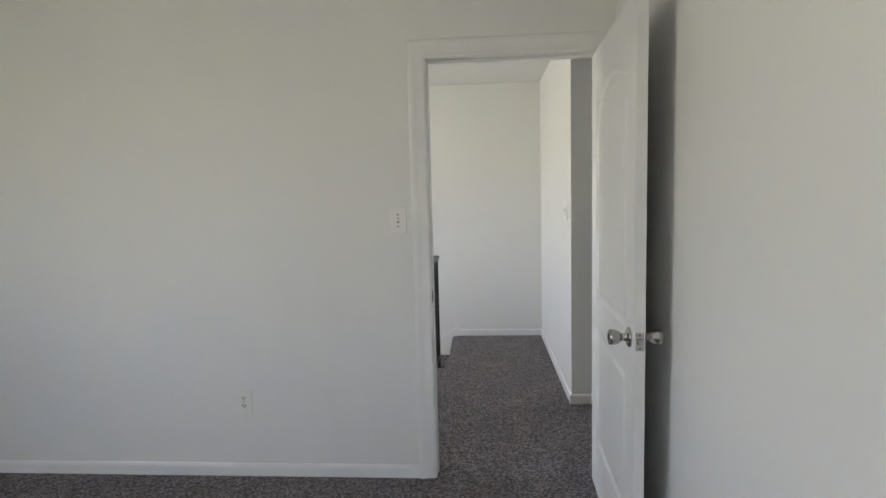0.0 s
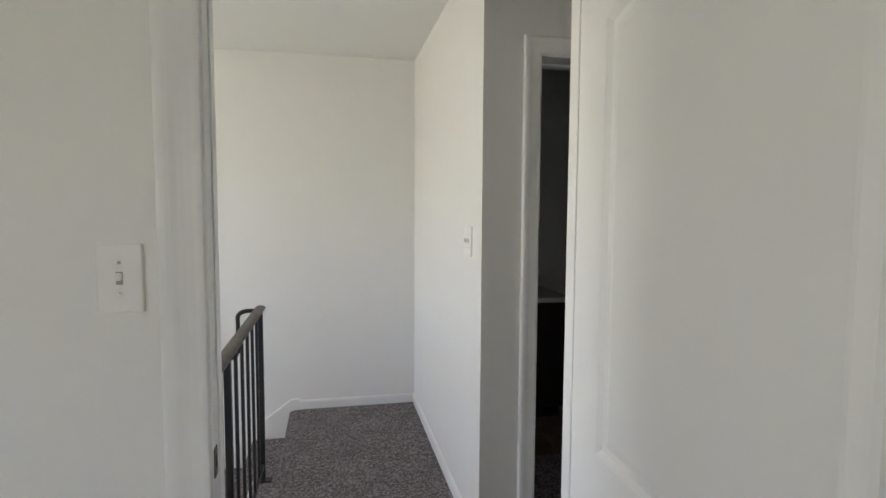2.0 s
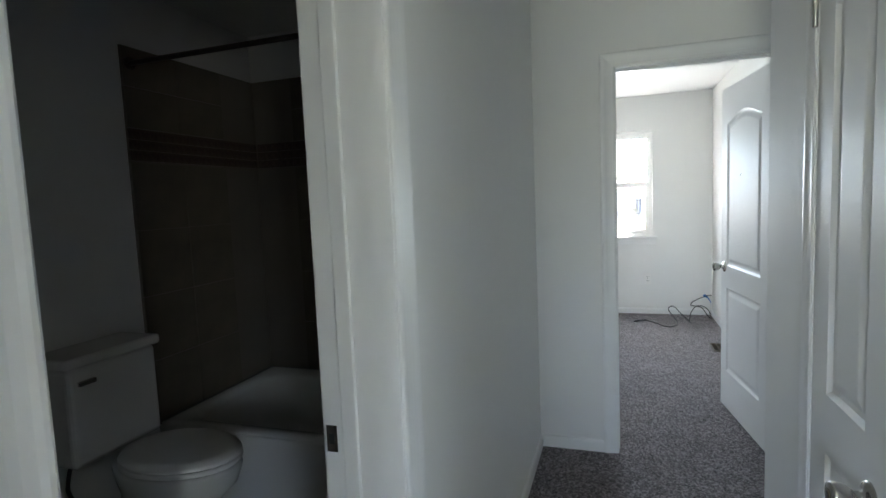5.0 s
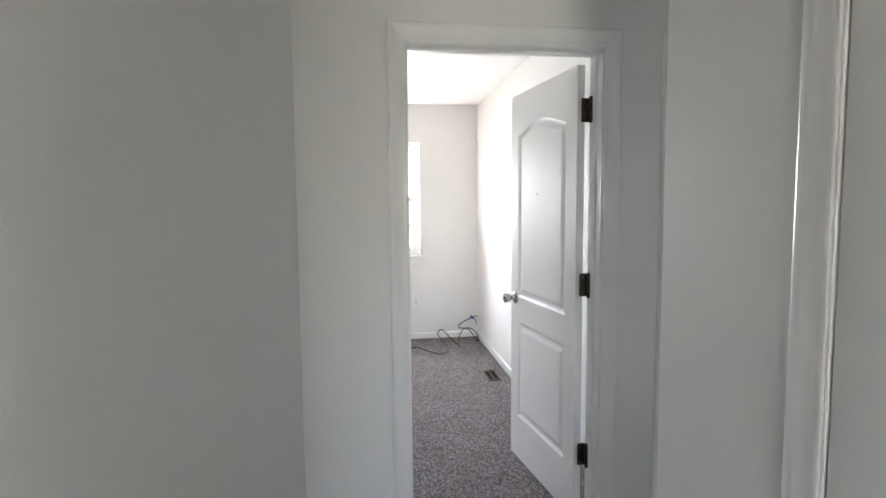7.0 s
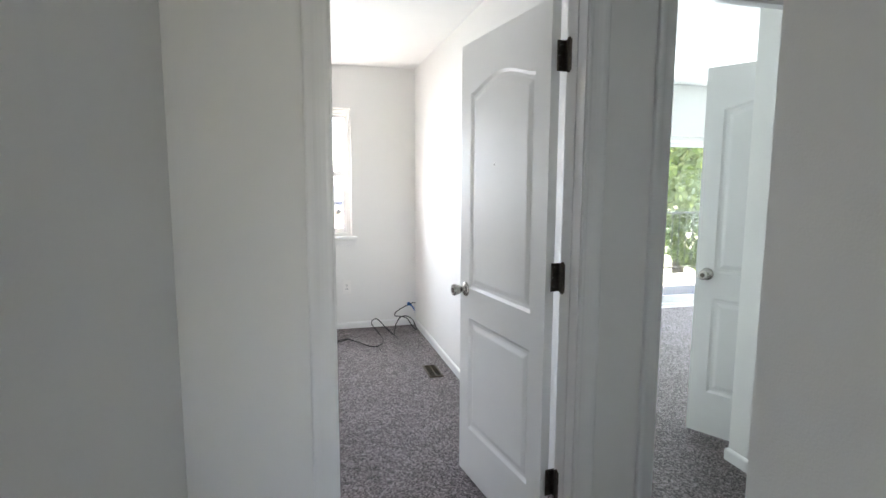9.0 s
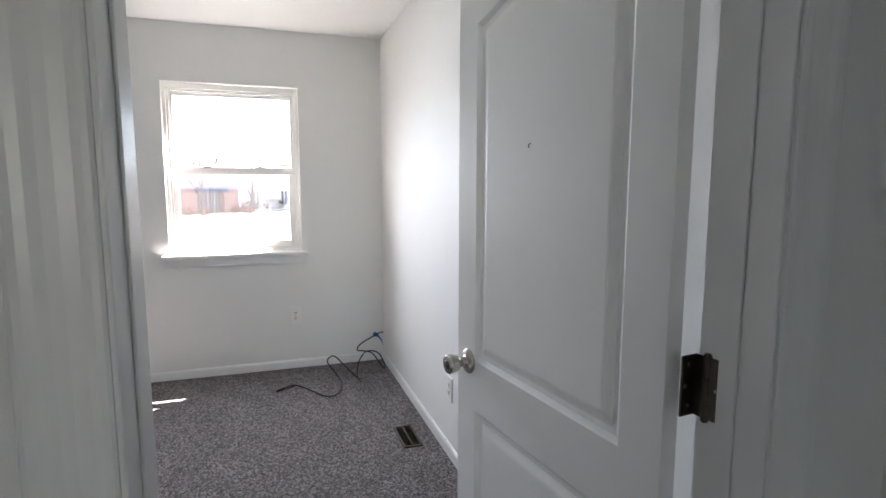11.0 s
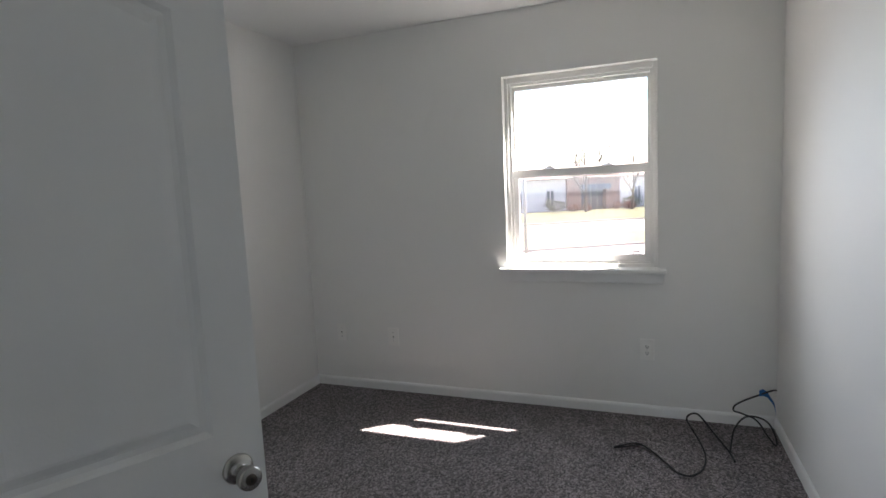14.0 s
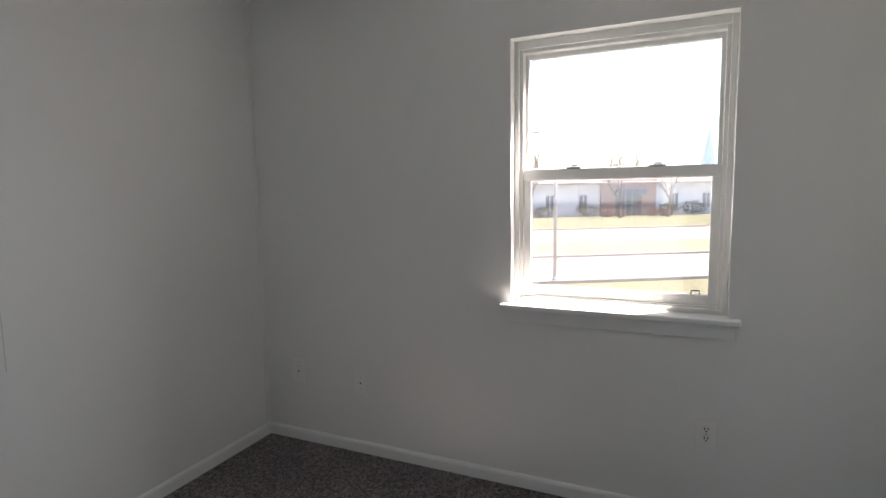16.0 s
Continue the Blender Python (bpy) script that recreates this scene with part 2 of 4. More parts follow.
def lathe(rings, seg=24, axis="z"):
    """A turned body from (radius, height) rings; closed at both ends."""
    bm = bmesh.new()
    loops = []
    for r, z in rings:
        loop = []
        for i in range(seg):
            a = 2 * math.pi * i / seg
            p = (r * math.cos(a), r * math.sin(a), z)
            loop.append(bm.verts.new(p if axis == "z" else (p[0], p[2], p[1]) if axis == "y" else (p[2], p[0], p[1])))
        loops.append(loop)
    for a, b in zip(loops, loops[1:]):
        for i in range(seg):
            bm.faces.new((a[i], a[(i + 1) % seg], b[(i + 1) % seg], b[i]))
    bm.faces.new(loops[0][::-1])
    bm.faces.new(loops[-1])
    return bm


def tube(points, r, seg=8, r_end=None):
    """A round bar along points."""
    bm = bmesh.new()
    pts = [Vector(p) for p in points]
    loops = []
    side = None
    for i, p in enumerate(pts):
        d = (pts[min(i + 1, len(pts) - 1)] - pts[max(i - 1, 0)]).normalized()
        if side is None:
            side = d.cross(Vector((0.31, 0.22, 0.92))).normalized()
        side = (side - d * side.dot(d)).normalized()
        up = d.cross(side)
        rr = r if r_end is None else r + (r_end - r) * i / (len(pts) - 1)
        loops.append([bm.verts.new(p + rr * (side * math.cos(2 * math.pi * k / seg) + up * math.sin(2 * math.pi * k / seg))) for k in range(seg)])
    for a, b in zip(loops, loops[1:]):
        for k in range(seg):
            bm.faces.new((a[k], a[(k + 1) % seg], b[(k + 1) % seg], b[k]))
    bm.faces.new(loops[0][::-1])
    bm.faces.new(loops[-1])
    return bm


def smooth_path(pts, n=8):
    """Catmull-Rom through the points."""
    ps = [Vector(p) for p in pts]
    out = []
    for i in range(len(ps) - 1):
        a, b, c, d = ps[max(i - 1, 0)], ps[i], ps[i + 1], ps[min(i + 2, len(ps) - 1)]
        for k in range(n):
            t = k / n
            out.append(0.5 * (2 * b + (c - a) * t + (2 * a - 5 * b + 4 * c - d) * t * t + (3 * b - a - 3 * c + d) * t ** 3))
    return out + [ps[-1]]


def merge(bm, other):
    me = bpy.data.meshes.new("piece")
    other.to_mesh(me)
    other.free()
    bm.from_mesh(me)
    bpy.data.meshes.remove(me)


def slab(name, x0, x1, y0, y1, z0, z1, material, label=""):
    bm = bmesh.new()
    box(bm, x0, x1, y0, y1, z0, z1)
    return tagged(mesh(name, bm, material), label=label, kind="structure")


def wall(name, along, d0, d1, a0, a1, z0, z1, holes=(), material=None):
    """A wall that runs along x or y from a0 to a1, between d0 and d1 across, with openings (a0, a1, z0, z1)."""
    aa = sorted({a0, a1, *[h[0] for h in holes], *[h[1] for h in holes]})
    zz = sorted({z0, z1, *[h[2] for h in holes], *[h[3] for h in holes]})

    def solid(i, j):
        if not (0 <= i < len(aa) - 1 and 0 <= j < len(zz) - 1):
            return False
        a, z = (aa[i] + aa[i + 1]) / 2, (zz[j] + zz[j + 1]) / 2
        return not any(h[0] < a < h[1] and h[2] < z < h[3] for h in holes)
    bm = bmesh.new()

    def quad(*ps):
        bm.faces.new([bm.verts.new((a, d, z) if along == "x" else (d, a, z)) for a, d, z in ps])
    for i in range(len(aa) - 1):
        for j in range(len(zz) - 1):
            if not solid(i, j):
                continue
            a, b, z, w = aa[i], aa[i + 1], zz[j], zz[j + 1]
            quad((a, d0, z), (b, d0, z), (b, d0, w), (a, d0, w))
            quad((a, d1, z), (a, d1, w), (b, d1, w), (b, d1, z))
            if not solid(i - 1, j):
                quad((a, d0, z), (a, d0, w), (a, d1, w), (a, d1, z))
            if not solid(i + 1, j):
                quad((b, d0, z), (b, d1, z), (b, d1, w), (b, d0, w))
            if not solid(i, j - 1):
                quad((a, d0, z), (a, d1, z), (b, d1, z), (b, d0, z))
            if not solid(i, j + 1):
                quad((a, d0, w), (b, d0, w), (b, d1, w), (a, d1, w))
    bmesh.ops.remove_doubles(bm, verts=bm.verts, dist=1e-5)
    return tagged(mesh(name, bm, material or M_WALL), label="off-white painted plaster wall", category="wall", kind="structure")


# ---- plan ----
H, DH = 2.485, 2.045
YA, YC = 2.915, 3.010          # wall between room A and the corridor
Y2, Y2B = 3.892, 4.074         # wall between the corridor and the bathroom
XH = 0.806                     # hall wall
YE = 5.675                     # end wall of hall, bathroom
X3, X3B = 3.700, 3.822         # wall between the corridor and rooms B, C
XF, XFO = 7.300, 7.60          # outer wall
YBR, YBL = 2.475, 5.495        # side walls of room B
XAR = 0.848                    # right wall of room A
A0, A1 = -0.020, 0.766         # door openings
BA0, BA1 = 1.050, 1.743
B0, B1 = 2.694, 3.470
C0, C1 = 1.610, 2.372
K0, K1 = 1.860, 2.262          # corridor closet
D0, D1 = 4.370, 4.975          # closet of room B
YD = 4.250
JT = 0.016


def opening(a0, a1):
    return (a0 - JT, a1 + JT, 0, DH + JT)


wall("wall_a_corridor", "x", YA, YC, -3.2, 2.685, 0, H, [opening(A0, A1), opening(K0, K1)])
wall("wall_a_right", "y", XAR, XAR + 0.1, -1.02, YA, 0, H)
wall("wall_a_left", "y", -3.3, -3.2, -1.02, YA, 0, H, [(-0.8, 0.7, 0.85, 2.1)])
wall("wall_a_back", "x", -1.02, -0.9, -3.3, XAR + 0.1, 0, H)
wall("wall_bath_corridor", "x", Y2, Y2B, XH, X3, 0, H, [opening(BA0, BA1)])
wall("wall_hall", "y", XH, XH + 0.11, Y2B, YE, 0, H)
wall("wall_end", "x", YE, YE + 0.12, -3.1, X3B, -2.9, H)
# The opening in this stair wall is assumed; it admits the hall's added light.
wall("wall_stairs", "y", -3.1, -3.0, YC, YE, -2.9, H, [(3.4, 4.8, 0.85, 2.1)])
wall("wall_stairwell", "x", YC - 0.08, YC, -3.1, -0.2, -2.9, 0)
wall("wall_rooms_bc", "y", X3, X3B, 0.9, YE, 0, H, [opening(B0, B1), opening(C0, C1)])
wall("wall_outer", "y", XF, XF + 0.17, -2.1, 5.6, -0.3, H, [(3.09, 3.99, 0.900, 2.095), (-1.45, 0.75, 0.0, 1.93)])
wall("wall_outer_facing", "y", XF + 0.17, XFO, -2.1, 5.6, -3.0, H, [(3.01, 4.07, 0.858, 2.44), (-1.5, 0.8, -0.06, 2.2)], M_BRICK)
wall("wall_bc_divider", "x", YBR - 0.1, YBR, X3B, XF, 0, H)
wall("wall_b_side", "x", YBL, YBL + 0.1, X3B, XF, 0, H)
wall("wall_b_closet", "x", YD, YD + 0.1, X3B, 5.04, 0, H, [opening(D0, D1)])
wall("wall_b_closet_end", "y", 4.993, 5.04, YD + 0.1, YBL, 0, H)
wall("wall_c_stub", "x", 1.36, 1.47, X3B, 4.29, 0, H)
wall("wall_c_closet", "y", 3.94, 4.0, -0.1, 1.36, 0, H, [opening(0.31, 1.06)])
wall("wall_hall_c", "y", 2.585, 2.685, 0.9, YA, 0, H)
wall("wall_hall_c_end", "x", 0.9, 1.0, 2.685, X3, 0, H)
wall("wall_corridor_closet_back", "x", 2.3, 2.36, 1.0, 2.585, 0, H)
wall("wall_c_end", "x", -2.2, -2.1, X3B, XFO, 0, H)
wall("wall_c_inner", "y", X3B - 0.12, X3B, -2.2, 0.9, 0, H)
slab("ceiling", -3.3, XFO - 0.04, -2.7, 5.85, H, H + 0.12, M_CEIL, "flat white painted ceiling")
# Unseen slab over the balcony, added to keep direct sun out of room C.
slab("sun_block_slab", XFO + 0.03, 9.75, -4.3, 1.7, H + 0.13, H + 0.28, M_ROOF, "unseen dark shingle slab added to block the sun")
slab("roof", -3.4, XFO + 0.02, -2.75, 5.95, H + 0.12, H + 0.3, M_ROOF, "dark shingle roof slab")
CL = "speckled brown-grey cut-pile carpet"
slab("floor_room_a", -3.2, XAR, -1.0, YC, -0.2, 0, M_CARPET, CL)
slab("floor_hall", -0.2, X3, YC, 4.66, -0.2, 0, M_CARPET, CL)
slab("floor_landing", -0.06, 0.86, 4.66, YE, -0.185, 0, M_CARPET, CL)
slab("floor_hall_c", 2.6, X3, 0.95, YC, -0.2, 0, M_CARPET, CL)
slab("floor_room_b", X3, XF, YBR - 0.05, YBL, -0.2, 0, M_CARPET, CL)
slab("floor_room_c", X3, XF, -2.15, YBR - 0.05, -0.2, 0, M_CARPET, CL)
slab("floor_stair_bottom", -3.05, -0.1, YC - 0.05, YE, -2.9, -2.8, M_CARPET, CL)
slab("floor_closet", 1.0, 2.6, 2.3, YC - 0.05, -0.2, -0.004, M_CARPET, CL)


# ---- trim ----
BASE_PROFILE = ((0, 0), (0.013, 0), (0.013, 0.048), (0.011, 0.056), (0.007, 0.062), (0.003, 0.065), (0, 0.065))


def baseboard(x0, y0, x1, y1, nx, ny):
    """A skirting board from one floor point to another; (nx, ny) points into the room."""
    bm = bmesh.new()
    ends = []
    for x, y in ((x0, y0), (x1, y1)):
        ends.append([bm.verts.new((x + nx * d, y + ny * d, z)) for d, z in BASE_PROFILE])
    k = len(BASE_PROFILE)
    for i in range(k):
        bm.faces.new((ends[0][i], ends[0][(i + 1) % k], ends[1][(i + 1) % k], ends[1][i]))
    bm.faces.new(ends[0])
    bm.faces.new(ends[1][::-1])
    return tagged(mesh("baseboard", bm, M_TRIM), label="white painted baseboard along the carpet", category="baseboard", kind="structure")


CW = 0.075
for a in ((-3.2, YA, A0 - 0.086, YA, 0, -1), (XAR, YA - 0.02, XAR, -0.9, -1, 0), (-3.2, -0.9, -3.2, YA, 1, 0),
          (XH, Y2 - 0.012, BA0 - 0.072, Y2 - 0.012 + 0.012, 0, -1), (BA1 + 0.088, Y2, X3, Y2, 0, -1),
          (XH, Y2 - 0.013, XH, YE, -1, 0), (-0.06, YE, XH, YE, 0, -1),
          (X3, Y2, X3, B1 + CW, -1, 0), (X3, B0 - CW, X3, C1 + 0.065, -1, 0),
          (A1 + 0.086, YC, K0 - 0.09, YC, 0, 1), (K1 + 0.09, YC, 2.685, YC, 0, 1), (2.685, YC, 2.685, 1.0, 1, 0),
          (XF, YBR, XF, YBL, -1, 0), (X3B + 0.05, YBR, XF, YBR, 0, 1), (5.04, YBL, XF, YBL, 0, -1),
          (5.04, YD, 5.04, YBL, 1, 0), (X3B, YD, D0 - 0.06, YD, 0, -1), (X3B, B1 + CW, X3B, YD, 1, 0),
          (X3B, 1.47, 4.29, 1.47, 0, 1), (4.29, 1.36, 4.29, 1.483, 1, 0), (XF, -2.1, XF, -1.5, -1, 0), (XF, 0.8, XF, YBR - 0.1, -1, 0),
          (X3B, YBR - 0.1, XF, YBR - 0.1, 0, -1)):
    baseboard(*a)


def profile(w):
    return ((0, 0), (0, 0.007), (0.003, 0.0095), (0.12 * w, 0.0105), (0.22 * w, 0.0100), (0.40 * w, 0.0112), (0.55 * w, 0.0135),
            (0.68 * w, 0.0165), (0.80 * w, 0.0178), (0.90 * w, 0.0172), (0.97 * w, 0.0145), (w, 0.011), (w, 0))


def casing_board(parent, p, along, out, nrm, length, w, m0=0.0, m1=0.0, label="", proud=1.0):
    """One moulded casing board; m0, m1: how far its ends are mitred."""
    p, along, out, nrm = Vector(p), Vector(along), Vector(out), Vector(nrm)
    bm = bmesh.new()
    pr = [(s, d * proud) for s, d in profile(w)]
    a = [bm.verts.new(p + out * s + nrm * d - along * (s * m0)) for s, d in pr]
    b = [bm.verts.new(p + out * s + nrm * d + along * (length + s * m1)) for s, d in pr]
    k = len(pr)
    for i in range(k):
        bm.faces.new((a[i], a[(i + 1) % k], b[(i + 1) % k], b[i]))
    bm.faces.new(a)
    bm.faces.new(b[::-1])
    return part("casing", bm, M_TRIM, parent, label)


def door_frame(along, d0, d1, a0, a1, w, stop, wide=None, thin=0.011, proud=1.0):
    """Jambs, head, stops and moulded casings on both sides of an opening in a wall along x or y."""
    top = tagged(new("door_frame"), label="white painted door frame with moulded casing", category="door frame", kind="structure")

    def bar(name, al, ah, dl, dh, zl, zh):
        bm = soft_box(*((al, ah, dl, dh) if along == "x" else (dl, dh, al, ah)), zl, zh, 0.0015, 1)
        part(name, bm, M_TRIM, top)
    t = JT
    bar("jamb", a0 - t, a0, d0 - 0.002, d1 + 0.002, 0, DH)
    bar("jamb", a1, a1 + t, d0 - 0.002, d1 + 0.002, 0, DH)
    bar("head_jamb", a0 - t, a1 + t, d0 - 0.002, d1 + 0.002, DH, DH + t)
    bar("stop", a0, a0 + thin, stop, stop + 0.034, 0, DH)
    bar("stop", a1 - thin, a1, stop, stop + 0.034, 0, DH)
    bar("stop", a0 + thin, a1 - thin, stop, stop + 0.034, DH - 0.011, DH)
    A = Vector((1, 0, 0)) if along == "x" else Vector((0, 1, 0))
    D = Vector((0, 1, 0)) if along == "x" else Vector((1, 0, 0))
    for d, s in ((d0, -1), (d1, 1)):
        wl, wr = w, wide if wide and s < 0 else w
        casing_board(top, A * (a0 - 0.005) + D * d, (0, 0, 1), -A, D * s, DH + 0.005, wl, 0, 1, proud=proud)
        casing_board(top, A * (a1 + 0.005) + D * d, (0, 0, 1), A, D * s, DH + 0.005, wr, 0, w / wr, proud=proud)
        casing_board(top, A * (a0 - 0.005) + D * d + Vector((0, 0, DH + 0.005)), A, (0, 0, 1), D * s, a1 - a0 + 0.010, w, 1, wr / w, proud=proud)
    return top


door_frame("x", YA, YC, A0, A1, 0.082, YA + 0.045, thin=0.004)
door_frame("x", Y2, Y2B, BA0, BA1, 0.072, Y2 + 0.10, wide=0.085)
door_frame("y", X3, X3B, B0, B1, 0.072, X3 + 0.05, thin=0.004)
door_frame("y", X3, X3B, C0, C1, 0.066, X3 + 0.05)
door_frame("x", YA, YC, K0, K1, 0.062, YC - 0.075, proud=0.5)
door_frame("x", YD, YD + 0.1, D0, D1, 0.055, YD + 0.05)
door_frame("y", 3.94, 4.0, 0.31, 1.06, 0.06, 3.945)


# ---- doors ----
def rect_loop(u0, u1, z0, z1, arch=0.0, n=14):
    """The outline of a door panel; arch: how far its top rises in a cathedral curve."""
    pts = [(u0, z0), (u1, z0), (u1, z1)]
    if arch:
        for i in range(1, n):
            f = i / n
            u = u1 + (u0 - u1) * f
            c = math.sin(math.pi * f) ** 1.3
            pts.append((u, z1 + arch * c))
    pts.append((u0, z1))
    return pts


def inset(pts, d):
    """The outline moved inwards by d."""
    out = []
    k = len(pts)
    for i in range(k):
        (ax, ay), (bx, by), (cx, cy) = pts[i - 1], pts[i], pts[(i + 1) % k]
        e, f = Vector((bx - ax, by - ay)).normalized(), Vector((cx - bx, cy - by)).normalized()
        n1, n2 = Vector((-e.y, e.x)), Vector((-f.y, f.x))
        n = (n1 + n2).normalized()
        out.append((bx + n.x * d / max(n.dot(n1), 0.5), by + n.y * d / max(n.dot(n1), 0.5)))
    return out


def panel_mesh(pts, face, sgn):
    """A moulded panel in a door's face: a cove, a flat and a raised field."""
    bm = bmesh.new()
    loops = []
    for d, depth in ((0, 0), (0.004, 0.003), (0.012, 0.0085), (0.024, 0.0095), (0.030, 0.008), (0.044, 0.003), (0.050, 0.0022)):
        loops.append([bm.verts.new((u, face - sgn * depth, z)) for u, z in inset(pts, d)])
    k = len(pts)
    for a, b in zip(loops, loops[1:]):
        for i in range(k):
            bm.faces.new((a[i], a[(i + 1) % k], b[(i + 1) % k], b[i]))
    bm.faces.new(loops[-1])
    return bm


def knob(parent, u, z, face, sgn, turn=False):
    """A satin round knob on its rose."""
    def side(rings):
        return lathe([(r, h * sgn) for r, h in rings], 28, "y")
    m = Matrix.Translation((u, face, z))
    k = mesh("door_handle", side([(0.006, 0.0), (0.034, 0.0), (0.034, 0.003), (0.031, 0.007), (0.022, 0.010), (0.014, 0.012), (0.0125, 0.026), (0.016, 0.030),
                                  (0.021, 0.036), (0.0255, 0.052), (0.0265, 0.062), (0.0245, 0.067), (0.020, 0.0685)]), M_STEEL, parent, "satin steel round door knob", True, m)
    c = mesh("key_cylinder", side([(0.001, 0.0675), (0.0125, 0.0675), (0.012, 0.0705), (0.002, 0.0708)]), M_BRONZE, k, "", True)
    bm = bmesh.new()
    box(bm, -0.0014, 0.0014, 0.0706 * sgn, 0.0716 * sgn, -0.006, 0.006)
    mesh("keyhole", bm, M_SLOT, k)
    return k


def hinge(parent, z, t):
    """A butt hinge on the door's edge: two rounded leaves, knuckles, screws."""
    h = part("hinge", soft_box(-0.0045, -0.0005, 0.001, 0.034, z - 0.050, z + 0.050, 0.0018, 2), M_BRONZE, parent, "aged bronze butt hinge")
    part("knuckle", lathe_at((-0.024, 0.0025, z), [(0.004, -0.056), (0.0065, -0.053), (0.0065, -0.020), (0.0053, -0.0195), (0.0053, -0.0175), (0.0065, -0.017), (0.0065, 0.017),
                                                   (0.0053, 0.0175), (0.0053, 0.0195), (0.0065, 0.020), (0.0065, 0.053), (0.004, 0.056)]), M_BRONZE, h, smooth=False)
    bm = bmesh.new()
    box(bm, -0.024, -0.002, 0.001, 0.004, z - 0.050, z + 0.050)
    part("wrap", bm, M_BRONZE, h)
    part("jamb_leaf", soft_box(-0.066, -0.026, -0.004, 0.0045, z - 0.050, z + 0.050, 0.0018, 2), M_BRONZE, h)
    for k, dz in enumerate((-0.034, 0, 0.034)):
        dx = 0.006 * (k % 2)
        part("screw", soft_box(-0.0055, -0.0038, 0.016 + dx, 0.023 + dx, z + dz - 0.0035, z + dz + 0.0035, 0.0008, 1), M_STEEL, h)
        part("screw", soft_box(-0.052 + dx, -0.045 + dx, 0.003, 0.0056, z + dz - 0.0035, z + dz + 0.0035, 0.0008, 1), M_STEEL, h)
    h.location = (-0.026, -0.002, 0)
    return h


def lathe_at(p, rings, seg=12):
    bm = lathe(rings, seg)
    bmesh.ops.translate(bm, verts=bm.verts, vec=p)
    return bm


def door(name, hx, hy, angle, w, label, knob_z=0.92, stile=0.095, flip=False, arch=0.055, hinges=True, knobs=(1, -1), zs=(0.255, 0.79, 0.93, 1.80)):
    """A moulded two-panel door with an arched top panel. Its hinge edge is at u = 0; flip mirrors which side the thickness lies on."""
    h, t = 2.022, 0.035
    s = -1 if flip else 1
    outer = [(0, 0.014), (w, 0.014), (w, h), (0, h)]
    panels = [rect_loop(stile, w - stile, zs[0], zs[1]), rect_loop(stile, w - stile, zs[2], zs[3], arch)]
    bm = bmesh.new()
    for face in (0.0, t * s):
        edges = []
        for pts in [outer] + panels:
            vs = [bm.verts.new((u, face, z)) for u, z in pts]
            edges += [bm.edges.new((vs[i], vs[(i + 1) % len(vs)])) for i in range(len(vs))]
        bmesh.ops.triangle_fill(bm, use_beauty=True, use_dissolve=False, edges=edges)
    rim = []
    for face in (0.0, t * s):
        rim.append([bm.verts.new((u, face, z)) for u, z in outer])
    for i in range(4):
        bm.faces.new((rim[0][i], rim[0][(i + 1) % 4], rim[1][(i + 1) % 4], rim[1][i]))
    bmesh.ops.remove_doubles(bm, verts=bm.verts, dist=1e-5)
    ob = mesh(name, bm, M_DOOR, m=pose(hx, hy, 0, 0, 0, angle))
    tagged(ob, label=label, category="door", kind="structure")
    for pts in panels:
        part("panel", panel_mesh(pts, t * s, s), M_DOOR, ob)
        part("panel", panel_mesh(pts, 0, -s), M_DOOR, ob)
    for k in knobs:
        knob(ob, w - 0.062, knob_z, t * s if k > 0 else 0, s * k)
    lp = part("latch_plate", soft_box(w - 0.001, w + 0.0018, min(0.005 * s, 0.030 * s), max(0.005 * s, 0.030 * s), knob_z - 0.03, knob_z + 0.03, 0.0008, 1), M_STEEL, ob, "satin steel latch plate")
    part("latch_bolt", soft_box(w + 0.001, w + 0.009, min(0.011 * s, 0.024 * s), max(0.011 * s, 0.024 * s), knob_z - 0.009, knob_z + 0.009, 0.002, 2), M_STEEL, lp)
    for dz in (-0.022, 0.022):
        b2 = bmesh.new()
        box(b2, w + 0.0012, w + 0.0024, min(0.015 * s, 0.020 * s), max(0.015 * s, 0.020 * s), knob_z + dz - 0.0025, knob_z + dz + 0.0025)
        part("screw", b2, M_SLOT, lp)
    if hinges:
        for z in (1.829, 1.086, 0.328):
            hinge(ob, z, t)
    return ob


door("door_1", 0.778, 2.906, -92.2, 0.82, "white moulded two-panel door standing open against wall", stile=0.115, flip=True, hinges=False)
door("door_2", 3.854, 2.703, 7.74, 0.716, "white arched two-panel door opened into bedroom")
door("door_3", 4.0, 1.06, 28.5, 0.74, "white arched two-panel door ajar in far bedroom")
door("door_4", D0, YD - 0.003, -25.4, 0.598, "white narrow closet door standing ajar", knob_z=0.84, flip=True, hinges=False, stile=0.105)
door("door_5", K1 - 0.004, YC - 0.001, 180.0, 0.394, "closed white narrow closet door in corridor", hinges=False, knobs=(-1,), knob_z=0.81)
for z in (1.829, 0.328):
    h5 = mesh("hinge", lathe_at((K1 - 0.003, YC + 0.008, z), [(0.0045, -0.052), (0.006, -0.049), (0.006, 0.049), (0.0045, 0.052)]), M_STEEL)
    tagged(h5, label="satin steel hinge knuckle on closet door", category="hinge", kind="structure")


